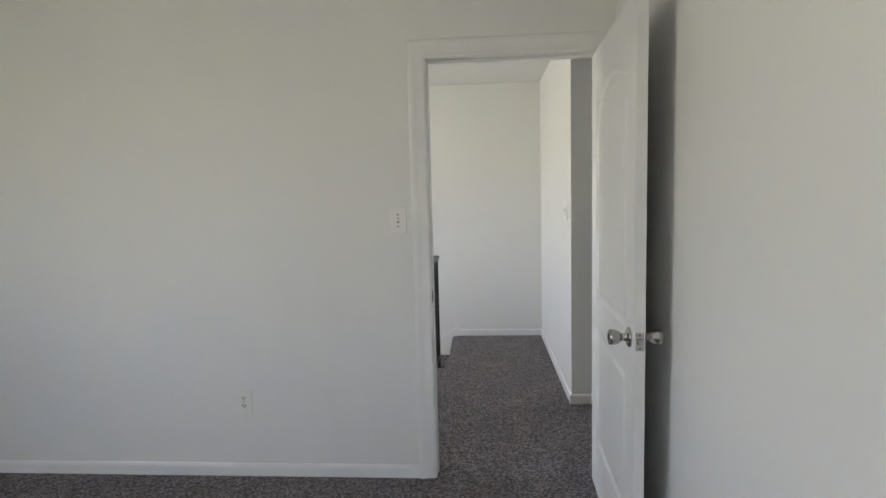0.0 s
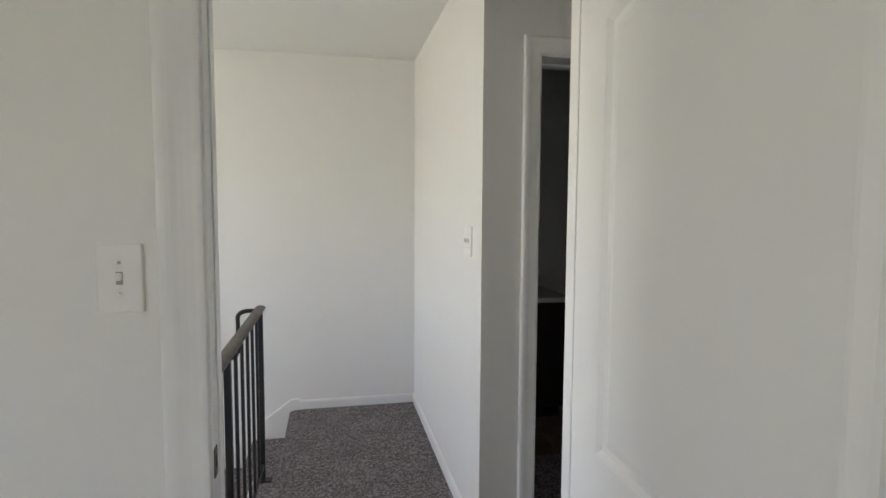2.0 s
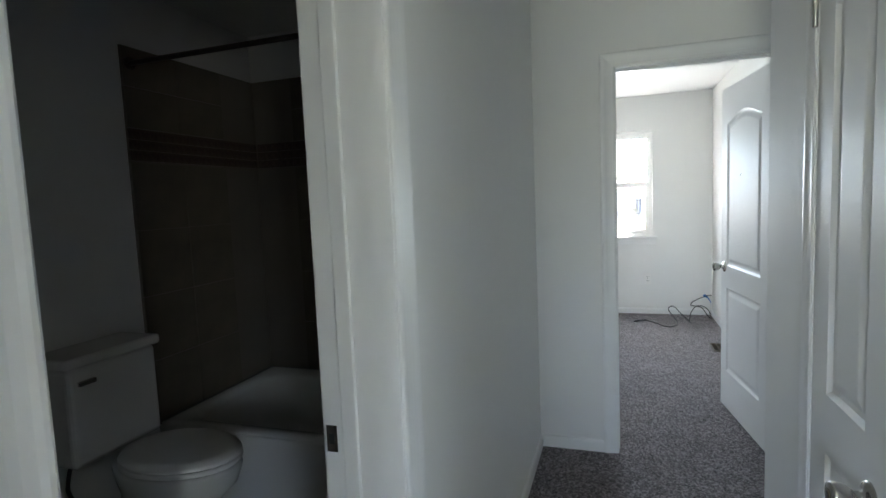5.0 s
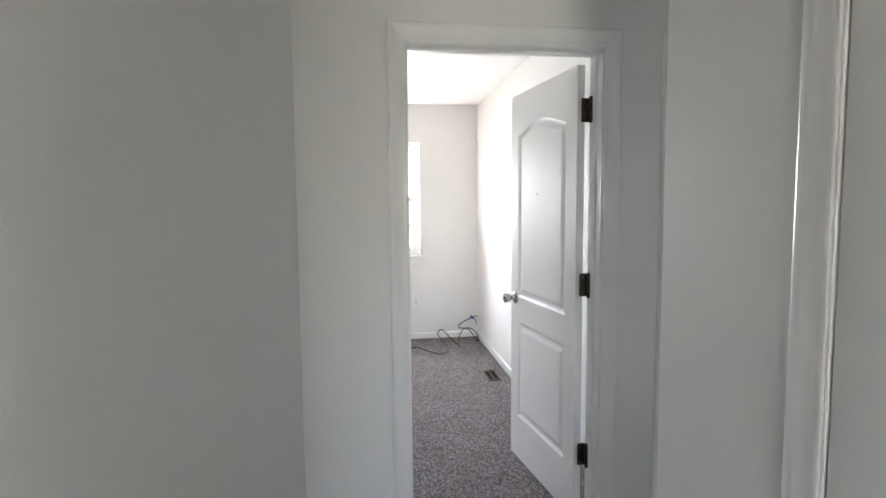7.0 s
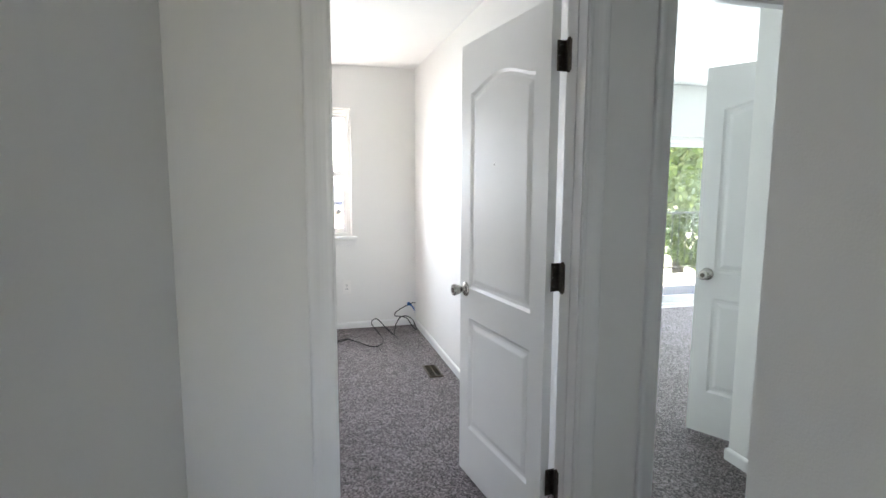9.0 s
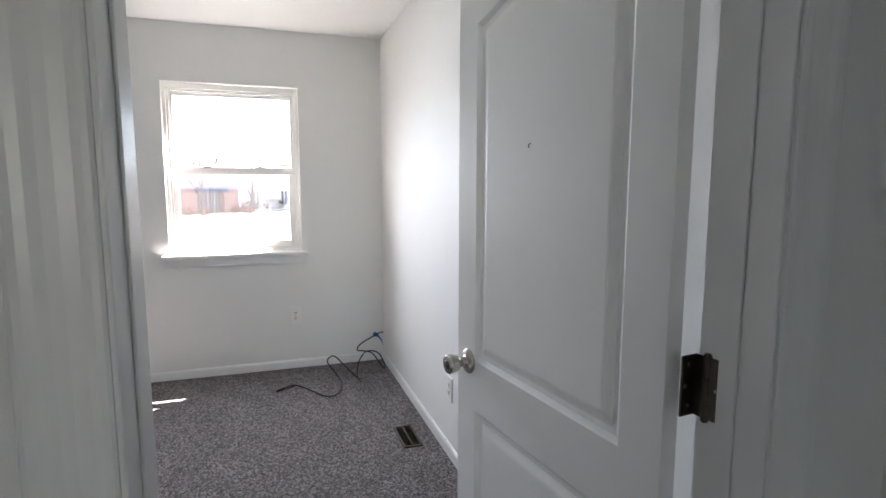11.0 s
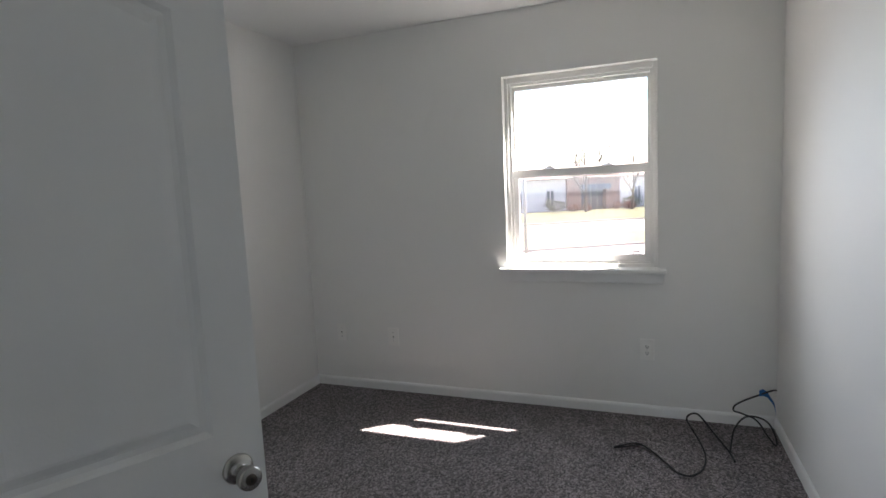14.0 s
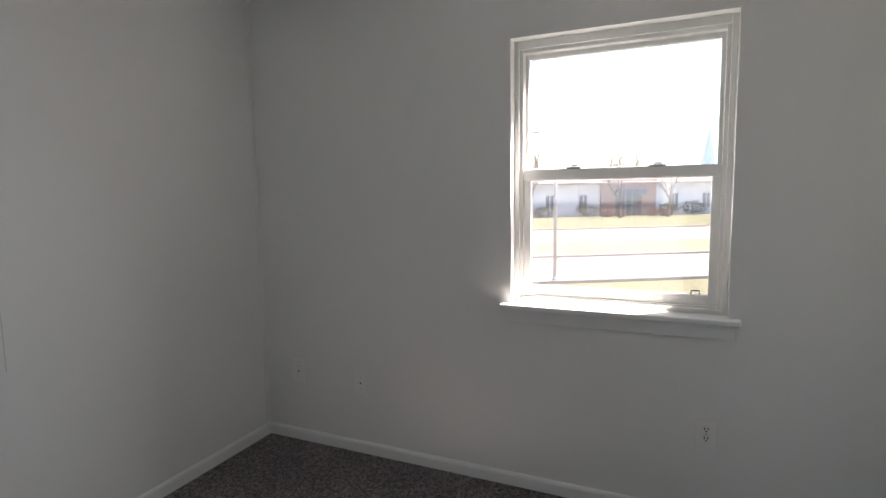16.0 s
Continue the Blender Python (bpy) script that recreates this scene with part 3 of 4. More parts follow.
def strike_plate(x, y, z, sx):
    """A latch strike let into a jamb that faces along x."""
    ob = mesh("strike_plate", soft_box(min(0, 0.0022 * sx), max(0, 0.0022 * sx), -0.013, 0.013, -0.03, 0.03, 0.0008, 1), M_BRONZE, m=Matrix.Translation((x, y, z)))
    tagged(ob, label="aged bronze latch strike plate in door jamb", category="strike plate")
    bm = bmesh.new()
    box(bm, min(0.0018 * sx, 0.0028 * sx), max(0.0018 * sx, 0.0028 * sx), -0.006, 0.006, -0.012, 0.012)
    part("latch_hole", bm, M_SLOT, ob)


strike_plate(A0, YA + 0.012, 0.92, 1)
strike_plate(BA1, 4.058, 0.905, -1)


# ---- windows ----
def frame_bars(parent, name, x0, x1, y0, y1, z0, z1, wl, wb, wt, material=None, r=0.003):
    """Four bars round an opening in a plane across x."""
    for a in ((y0, y0 + wl, z0, z1), (y1 - wl, y1, z0, z1), (y0 + wl, y1 - wl, z0, z0 + wb), (y0 + wl, y1 - wl, z1 - wt, z1)):
        part(name, soft_box(x0, x1, a[0], a[1], a[2], a[3], r, 2), material or M_VINYL, parent)


def pane(parent, x, y0, y1, z0, z1, material, label="clear window glass"):
    bm = bmesh.new()
    box(bm, x - 0.002, x + 0.002, y0, y1, z0, z1)
    ob = part("pane", bm, material, parent, label)
    ob.visible_shadow = False
    return ob


W0, W1, WZ0, WZ1 = 3.09, 3.99, 0.900, 2.095
win = tagged(new("window_1"), label="white vinyl single-hung window above a wooden sill", category="window", kind="structure")
frame_bars(win, "window_frame", XF + 0.075, XF + 0.165, W0, W1, WZ0, WZ1, 0.038, 0.03, 0.052)
frame_bars(win, "frame_lip", XF + 0.060, XF + 0.076, W0, W1, WZ0, WZ1, 0.022, 0.02, 0.036)
up = tagged(part("upper_sash", soft_box(XF + 0.118, XF + 0.152, W0 + 0.036, W1 - 0.036, 1.472, 1.517, 0.003), M_VINYL, win), label="fixed upper sash")
frame_bars(up, "sash_rail", XF + 0.119, XF + 0.151, W0 + 0.036, W1 - 0.036, 1.515, WZ1 - 0.050, 0.018, 0.004, 0.024)
pane(up, XF + 0.135, W0 + 0.05, W1 - 0.05, 1.507, WZ1 - 0.07, M_GLASS)
low = tagged(part("lower_sash", soft_box(XF + 0.080, XF + 0.116, W0 + 0.034, W1 - 0.034, 1.469, 1.519, 0.004), M_VINYL, win), label="sliding lower sash")
frame_bars(low, "sash_rail", XF + 0.086, XF + 0.110, W0 + 0.036, W1 - 0.036, WZ0 + 0.030, 1.470, 0.036, 0.044, 0.003)
pane(low, XF + 0.098, W0 + 0.07, W1 - 0.07, WZ0 + 0.06, 1.477, M_SCREEN, "clear glass with insect screen behind")
for y in (3.37, 3.72):
    b3 = soft_box(XF + 0.066, XF + 0.112, y - 0.035, y + 0.035, 1.515, 1.526, 0.003)
    lk = part("sash_lock", b3, M_STEEL, win, "grey metal sash lock")
    part("cam", soft_box(XF + 0.078, XF + 0.098, y - 0.016, y + 0.016, 1.525, 1.535, 0.003), M_STEEL, lk)
for y in (3.21, 3.86):
    part("lift_handle", tube([(XF + 0.078, y - 0.016, 0.976), (XF + 0.072, y - 0.016, 0.994), (XF + 0.072, y + 0.016, 0.994), (XF + 0.078, y + 0.016, 0.976)], 0.003, 6), M_BRONZE, win, "small wire sash lift")
part("window_sill", soft_box(XF - 0.045, XF + 0.08, W0 - 0.045, W1 + 0.045, 0.876, 0.901, 0.006, 3), M_TRIM, win, "white painted wooden sill board")
part("apron", soft_box(XF - 0.016, XF - 0.001, W0 - 0.03, W1 + 0.03, 0.814, 0.877, 0.003), M_TRIM, win, "white painted apron board")

wa = tagged(new("window_2"), label="white vinyl window of the starting room", category="window", kind="structure")
frame_bars(wa, "window_frame", -3.28, -3.22, -0.8, 0.7, 0.85, 2.1, 0.06, 0.06, 0.06)
# Frame of the assumed stairwell window, never in view.
ws = tagged(new("added_window"), label="added unseen window over the stairwell, white vinyl frame", category="window", kind="structure")
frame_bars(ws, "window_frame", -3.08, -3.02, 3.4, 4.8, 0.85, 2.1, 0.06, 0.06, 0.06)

sd = tagged(new("sliding_door"), label="white framed sliding glass door to balcony", category="sliding door", kind="structure")
frame_bars(sd, "door_frame", XF + 0.06, XF + 0.16, -1.45, 0.75, 0.0, 1.93, 0.045, 0.035, 0.045)
for n, (y0, y1, dx) in enumerate(((-1.40, -0.32, 0.072), (-0.38, 0.70, 0.112))):
    sh = tagged(part("sash", soft_box(XF + dx, XF + dx + 0.035, y0, y0 + 0.065, 0.04, 1.88, 0.003), M_VINYL, sd), label="glazed sliding sash")
    frame_bars(sh, "sash_rail", XF + dx + 0.001, XF + dx + 0.034, y0 + 0.064, y1, 0.04, 1.88, 0.004, 0.08, 0.06)
    part("stile", soft_box(XF + dx + 0.0005, XF + dx + 0.0345, y1 - 0.06, y1 + 0.004, 0.041, 1.879, 0.003), M_VINYL, sh)
    pane(sh, XF + dx + 0.017, y0 + 0.06, y1 - 0.05, 0.11, 1.83, M_DOORGLASS, "glass darkened to dim the bright outside")


# ---- stairs ----
stair = tagged(new("staircase"), label="carpeted stairs going down beside end wall", category="stairs", kind="structure")
for i in range(10):
    x1 = -0.06 - 0.26 * i
    z = -0.19 * (i + 1)
    bm = soft_box(x1 - 0.285, x1, 4.66, YE - 0.022, z - 0.19, z, 0.014, 3)
    part("step", bm, M_CARPET, stair)
part("nosing", soft_box(-0.088, -0.055, 4.66, YE - 0.022, -0.04, 0.001, 0.014, 3), M_CARPET, stair)
bm = bmesh.new()
vs = [(-0.02, 0.0), (-0.02, 0.078), (-0.075, 0.078), (-2.98, -2.045), (-2.98, -2.6), (-0.06, -0.45)]
a = [bm.verts.new((x, YE - 0.0, z)) for x, z in vs]
b = [bm.verts.new((x, YE - 0.02, z)) for x, z in vs]
bm.faces.new(a)
bm.faces.new(b[::-1])
for i in range(6):
    bm.faces.new((a[i], a[(i + 1) % 6], b[(i + 1) % 6], b[i]))
part("skirt_board", bm, M_TRIM, stair, "white painted skirt board")
slab("stairwell_fascia", -0.212, -0.2, YC, 4.66, -0.28, -0.002, M_TRIM, "white painted fascia along stairwell edge")
wall("wall_under_stairs", "x", 4.60, 4.655, -3.0, -0.062, -2.9, -0.4)

# ---- railing ----
rail = tagged(new("stair_railing"), label="black wrought-iron railing with worn brown handrail", category="railing")
RX, RY = -0.150, 4.662
bm = bmesh.new()
sec = [(-0.024, 0.0), (-0.026, 0.006), (-0.020, 0.013), (-0.008, 0.017), (0.008, 0.017), (0.020, 0.013), (0.026, 0.006), (0.024, 0.0), (0.016, -0.006), (-0.016, -0.006)]
a = [bm.verts.new((RX + u, YC, 0.912 + v)) for u, v in sec]
b = [bm.verts.new((RX + u, RY + 0.022, 0.912 + v)) for u, v in sec]
bm.faces.new(a)
bm.faces.new(b[::-1])
for i in range(len(sec)):
    bm.faces.new((a[i], a[(i + 1) % len(sec)], b[(i + 1) % len(sec)], b[i]))
part("handrail", bm, M_RAILTOP, rail, "worn brown-black handrail")
part("post", soft_box(RX - 0.0125, RX + 0.0125, RY - 0.0125, RY + 0.0125, 0.006, 0.906, 0.002), M_BLACK, rail)
part("foot_plate", soft_box(RX - 0.03, RX + 0.045, RY - 0.025, RY + 0.025, 0.0, 0.008, 0.002), M_BLACK, rail)
part("lower_bar", soft_box(RX - 0.008, RX + 0.008, YC, RY - 0.012, 0.085, 0.097, 0.001, 1), M_BLACK, rail)
part("bracket", soft_box(RX - 0.055, RX + 0.012, YC + 0.6, YC + 0.625, -0.12, 0.09, 0.002, 1), M_BLACK, rail)
for i in range(11):
    y = RY - 0.145 * (i + 1)
    part("baluster", soft_box(RX - 0.0065, RX + 0.0065, y - 0.0065, y + 0.0065, 0.09, 0.908, 0.001, 1), M_BLACK, rail)
part("second_post", soft_box(RX - 0.012, RX + 0.012, RY - 0.90, RY - 0.875, 0.09, 0.906, 0.002, 1), M_BLACK, rail)
hr = tagged(new("stair_handrail"), label="black iron stair handrail with looped end", category="handrail")
loop = [(RX, RY - 0.005, 0.905), (RX - 0.07, RY - 0.006, 0.906), (RX - 0.105, RY - 0.006, 0.885), (RX - 0.108, RY - 0.006, 0.84), (RX - 0.108, RY - 0.006, 0.73),
        (RX - 0.115, RY - 0.006, 0.69), (RX - 0.15, RY - 0.006, 0.66), (RX - 0.45, RY - 0.006, 0.44), (RX - 1.2, RY - 0.006, -0.11), (RX - 2.2, RY - 0.006, -0.84)]
part("rail_bar", tube(smooth_path(loop, 6), 0.011, 8), M_BLACK, hr, smooth=True)
for i in range(8):
    x = RX - 0.40 - 0.26 * i
    zt = 0.66 - 0.731 * (RX - 0.15 - x)
    part("baluster", soft_box(x - 0.0065, x + 0.0065, RY - 0.0125, RY + 0.0005, -0.19 * (i + 2) + 0.0, zt, 0.001, 1), M_BLACK, hr)


# ---- electrical ----
def plate(kind, x, y, z, yaw, label, group, double=False):
    """A wall plate; its face looks along local -y."""
    w, h = (0.126 if double else 0.080), 0.130
    ob = mesh("outlet" if kind != "switch" else "light_switch", soft_box(-w / 2, w / 2, -0.0065, 0, -h / 2, h / 2, 0.0022, 1), M_PLASTIC, m=pose(x, y, z, 0, 0, yaw))
    tagged(ob, label=label, category="outlet" if kind == "outlet" else "light switch" if kind == "switch" else "cable jack", group=group)
    def dot(name, x0, x1, z0, z1, m=M_SLOT, d=0.0072):
        bm = bmesh.new()
        box(bm, x0, x1, -d, -0.006, z0, z1)
        part(name, bm, m, ob)
    if kind == "outlet":
        for dz in (0.0195, -0.0195):
            s = part("socket", soft_box(-0.0165, 0.0165, -0.0085, -0.006, dz - 0.0135, dz + 0.0135, 0.003, 2), M_PLASTIC, ob)
            for u, hh in ((-0.0066, 0.0052), (0.0066, 0.0044)):
                bm = bmesh.new()
                box(bm, u - 0.0021, u + 0.0021, -0.0090, -0.0080, dz + 0.003 - hh, dz + 0.003 + hh)
                part("slot", bm, M_SLOT, s)
            part("ground_hole", lathe_at2((0, -0.0084, dz - 0.0078), 0.0034), M_SLOT, s)
        dot("screw", -0.002, 0.002, -0.002, 0.002, M_STEEL, 0.0090)
    elif kind == "switch":
        for u in ((-0.023, 0.023) if double else (0,)):
            t = part("toggle", soft_box(u - 0.0045, u + 0.0045, -0.017, -0.006, -0.004, 0.010, 0.002, 2), M_PLASTIC, ob)
            dot("toggle_slot", u - 0.006, u + 0.006, -0.012, 0.012, M_KERB, 0.0068)
            dot("screw", u - 0.003, u + 0.003, 0.027, 0.032, M_STEEL)
            dot("screw", u - 0.003, u + 0.003, -0.032, -0.027, M_STEEL)
    else:
        part("socket_hole", lathe_at2((0, -0.0074, 0), 0.005), M_SLOT, ob)
        dot("screw", -0.002, 0.002, 0.028, 0.032)
        dot("screw", -0.002, 0.002, -0.032, -0.028)
    return ob


def lathe_at2(p, r):
    bm = lathe([(r, -0.0006), (r, 0.0006)], 12, "y")
    bmesh.ops.translate(bm, verts=bm.verts, vec=p)
    return bm


plate("outlet", -0.996, YA, 0.391, 0, "white duplex outlet on painted wall", "wall outlets")
plate("switch", -0.175, YA, 1.296, 0, "white single toggle light switch beside door", "light switches")
plate("switch", XH, 4.10, 1.29, -90, "white double toggle light switch near corner", "light switches", True)
plate("outlet", XF, 3.152, 0.409, -90, "white duplex outlet under window", "wall outlets")
plate("jack", XF, 4.839, 0.396, -90, "white cable jack plate with dark hole", "cable jacks")
plate("jack", XF, 5.259, 0.411, -90, "small white phone jack plate in corner", "cable jacks")
plate("outlet", 5.665, YBR, 0.36, 180, "white duplex outlet near floor vent", "wall outlets")

# ---- floor vent ----
vent = tagged(new("floor_vent"), label="brown metal floor register set in the carpet", category="floor vent")
frame_pts = ((5.80, 6.055, 2.580, 2.592), (5.80, 6.055, 2.674, 2.686), (5.80, 5.815, 2.592, 2.674), (6.04, 6.055, 2.592, 2.674))
for x0, x1, y0, y1 in frame_pts:
    part("frame_bar", soft_box(x0, x1, y0, y1, 0.0, 0.009, 0.002, 1), M_VENT, vent)
bm = bmesh.new()
box(bm, 5.81, 6.045, 2.59, 2.676, 0.0, 0.0015)
part("duct_opening", bm, M_SLOT, vent)
for i in range(15):
    x = 5.829 + 0.0142 * i
    bm = bmesh.new()
    box(bm, -0.0042, 0.0042, 2.592, 2.674, -0.0008, 0.0008, pose(x, 0, 0.0052, 0, 35, 0))
    part("slat", bm, M_VENT, vent)
part("divider", soft_box(5.815, 6.04, 2.629, 2.637, 0.003, 0.0085, 0.001, 1), M_VENT, vent)

# ---- cable ----
cable = tagged(new("coax_cable"), label="loose black cable coming out of the corner", category="cable")
c1 = [(6.80, 3.19, 0.012), (6.75, 3.25, 0.012), (6.705, 3.325, 0.012), (6.72, 3.30, 0.018), (6.775, 3.21, 0.02), (6.70, 3.13, 0.012), (6.59, 3.075, 0.012), (6.49, 3.025, 0.012), (6.47, 2.97, 0.012), (6.54, 2.915, 0.012),
      (6.66, 2.885, 0.012), (6.80, 2.88, 0.012), (6.93, 2.91, 0.034), (7.0, 2.955, 0.078), (7.01, 2.94, 0.104), (7.0, 2.895, 0.108), (6.94, 2.83, 0.06), (6.84, 2.757, 0.012), (6.71, 2.742, 0.012)]
c2 = [(6.83, 2.752, 0.012), (6.92, 2.735, 0.030), (6.99, 2.713, 0.066), (7.01, 2.665, 0.112), (7.03, 2.60, 0.116), (7.07, 2.535, 0.082), (7.05, 2.502, 0.03), (6.985, 2.512, 0.014), (7.0, 2.548, 0.045), (7.03, 2.60, 0.10), (7.10, 2.66, 0.105), (7.145, 2.70, 0.104),
      (7.15, 2.692, 0.132), (7.155, 2.64, 0.165), (7.18, 2.56, 0.195), (7.23, 2.50, 0.205), (7.30, 2.462, 0.19)]


def settle(pts):
    """The run of the cable, brought to the corner of the walls."""
    return [(XF - (7.306 - x) * 0.82, y + 0.018 - 0.05 * min(y - 2.457, 0.56), z + 0.3 * min(z - 0.012, 0.1)) for x, y, z in pts]


c1, c2 = settle(c1), settle(c2)
part("cord", tube(smooth_path(c1, 7), 0.0048, 8), M_RUBBER, cable, smooth=True)
part("cord", tube(smooth_path(c2, 7), 0.0048, 8), M_RUBBER, cable, smooth=True)
bm = bmesh.new()
pts = settle([(7.175, 2.572, 0.202), (7.19, 2.545, 0.205), (7.20, 2.52, 0.192), (7.195, 2.505, 0.160), (7.19, 2.488, 0.135), (7.185, 2.478, 0.105)])
wd = (0.016, 0.020, 0.016, 0.012, 0.018, 0.022)
rows = [[bm.verts.new((p[0] + s * w * 0.55, p[1] + 0.004 * ((i * 7) % 3 - 1), p[2] + s * w * 0.8)) for s in (-1, -0.2, 0.5, 1)] for i, (p, w) in enumerate(zip(pts, wd))]
for a, b in zip(rows, rows[1:]):
    for i in range(3):
        bm.faces.new((a[i], a[i + 1], b[i + 1], b[i]))
bmesh.ops.solidify(bm, geom=bm.faces[:], thickness=0.0015)
part("tape_flag", bm, M_TAPE, cable, "crumpled blue painter's tape")

# ---- wall marks ----
def mark(name, label, x0, x1, y0, y1, z0, z1, m):
    tagged(mesh(name, soft_box(x0, x1, y0, y1, z0, z1, 0.0006, 1), m), label=label, category="wall mark")


mark("nail", "small nail hole in the far room wall", 4.035, 4.042, 1.469, 1.473, 1.36, 1.375, M_BRONZE)
mark("wall_crack", "hairline crack in painted bedroom wall", 5.985, 5.9875, YBL - 0.0015, YBL + 0.001, 0.80, 1.02, M_CRACK)
mark("wall_crack", "hairline crack in painted bedroom wall", 5.955, 5.9575, YBL - 0.0015, YBL + 0.001, 1.70, 2.33, M_CRACK)
part("hook", tube([(0.388, 0.033, 1.490), (0.388, 0.037, 1.489), (0.388, 0.0385, 1.484), (0.388, 0.037, 1.481)], 0.0012, 6), M_BRONZE, bpy.data.objects["door_2"], "tiny bronze hook")
tagged(mesh("corner_trim", soft_box(XF - 0.03, XF - 0.018, YBL - 0.004, YBL - 0.0005, 0.08, H - 0.04, 0.001, 1), M_WALL), label="thin painted joint strip near corner", category="trim", kind="structure")


# ---- bathroom ----
XT0, XT1 = 2.76, X3
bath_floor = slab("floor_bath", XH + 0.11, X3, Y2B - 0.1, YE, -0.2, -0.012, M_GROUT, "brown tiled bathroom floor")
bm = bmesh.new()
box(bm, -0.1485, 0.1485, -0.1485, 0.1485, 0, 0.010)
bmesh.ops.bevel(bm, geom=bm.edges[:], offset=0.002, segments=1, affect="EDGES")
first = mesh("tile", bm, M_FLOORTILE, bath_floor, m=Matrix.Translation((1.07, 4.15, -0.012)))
for i in range(9):
    for j in range(6):
        x, y = 1.07 + 0.302 * i, 4.15 + 0.302 * j
        if (i or j) and x < X3 and y < YE - 0.1:
            o = new("tile", first.data)
            o.parent, o.matrix_basis = bath_floor, Matrix.Translation((x, y, -0.012))

tile_back = slab("tile_surround_back", XT0 - 0.02, XT1, YE - 0.010, YE - 0.0005, 0.34, 2.20, M_GROUT, "darkened beige tiled tub surround on end wall")
tile_side = slab("tile_surround_side", X3 - 0.010, X3 - 0.0005, Y2B, YE - 0.012, 0.34, 2.20, M_GROUT, "darkened beige tiled tub surround on side wall")


def wall_tiles(parent, along, a0, a1, face, sgn):
    """Large wall tiles with a mosaic band let in."""
    rows = [(0.35 + 0.326 * k, 0.322) for k in range(4)] + [(1.662, 0.0), (1.818, 0.19), (2.012, 0.184)]
    meshes = {}
    for r, (z, h) in enumerate(rows):
        w, hh, mt = (0.322, h, M_TILE) if h else (0.0485, 0.0485, M_MOSAIC)
        for sub in range(1 if h else 3):
            zz = z if h else z + 0.051 * sub
            n = int((a1 - a0) / (w + 0.004))
            key = (round(w, 4), round(hh, 4))
            if key not in meshes:
                bm = bmesh.new()
                box(bm, *((0, w, min(0, 0.007 * sgn), max(0, 0.007 * sgn)) if along == "x" else (min(0, 0.007 * sgn), max(0, 0.007 * sgn), 0, w)), 0, hh)
                bmesh.ops.recalc_face_normals(bm, faces=bm.faces)
                me = bpy.data.meshes.new("tile")
                bm.to_mesh(me)
                bm.free()
                me.materials.append(mt)
                meshes[key] = me
            for k in range(n):
                a = a0 + (w + 0.004) * k
                o = new("tile", meshes[key])
                o.parent = parent
                o.location = (a, face, zz) if along == "x" else (face, a, zz)


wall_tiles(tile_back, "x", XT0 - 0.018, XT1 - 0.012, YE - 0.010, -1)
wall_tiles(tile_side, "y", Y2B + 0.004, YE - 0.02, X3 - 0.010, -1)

tub = tagged(new("bathtub"), label="white bathtub with plain apron in tiled alcove", category="bathtub")
part("apron", soft_box(XT0, XT0 + 0.05, Y2B + 0.004, YE - 0.012, -0.002, 0.352, 0.012, 3), M_PORC, tub)
bm = bmesh.new()
x0, x1, y0, y1 = XT0 + 0.002, XT1 - 0.018, Y2B + 0.006, YE - 0.019
prev = None
for ins, z, rad in ((0, 0.352, 0.02), (0, 0.362, 0.02), (0.03, 0.368, 0.03), (0.075, 0.362, 0.14), (0.095, 0.33, 0.16), (0.13, 0.10, 0.18), (0.20, 0.05, 0.16)):
    ring = []
    for cx, cy, a0 in ((x1 - ins - rad, y1 - ins - rad, 0), (x0 + ins + rad, y1 - ins - rad, 90), (x0 + ins + rad, y0 + ins + rad, 180), (x1 - ins - rad, y0 + ins + rad, 270)):
        for k in range(7):
            an = radians(a0 + 15 * k)
            ring.append(bm.verts.new((cx + rad * math.cos(an), cy + rad * math.sin(an), z)))
    if prev:
        for k in range(28):
            bm.faces.new((prev[k], prev[(k + 1) % 28], ring[(k + 1) % 28], ring[k]))
    prev = ring
bm.faces.new(prev)
part("basin", bm, M_PORC, tub, smooth=True)

rod = tagged(new("shower_curtain_rod"), label="dark metal shower curtain rod above bathtub", category="curtain rod")
part("bar", tube([(2.78, Y2B + 0.002, 2.12), (2.78, 4.6, 2.125), (2.78, YE - 0.004, 2.12)], 0.0125, 12), M_BRONZE, rod, smooth=True)
for y in (Y2B + 0.006, YE - 0.018):
    bm = lathe([(0.03, -0.006), (0.03, 0.002), (0.018, 0.006)], 16, "y")
    bmesh.ops.translate(bm, verts=bm.verts, vec=(2.78, y, 2.12))
    part("flange", bm, M_BRONZE, rod)


def ring_loft(rings, seg=28):
    """A body through ellipses (cx, cy, rx, ry, z); the front (towards -y) may be longer."""
    bm = bmesh.new()
    loops = []
    for cx, cy, rx, rf, rb, z in rings:
        loops.append([bm.verts.new((cx + rx * math.cos(a), cy + (rb if math.sin(a) > 0 else rf) * math.sin(a), z)) for a in (2 * math.pi * k / seg for k in range(seg))])
    for a, b in zip(loops, loops[1:]):
        for k in range(seg):
            bm.faces.new((a[k], a[(k + 1) % seg], b[(k + 1) % seg], b[k]))
    bm.faces.new(loops[0][::-1])
    bm.faces.new(loops[-1])
    return bm


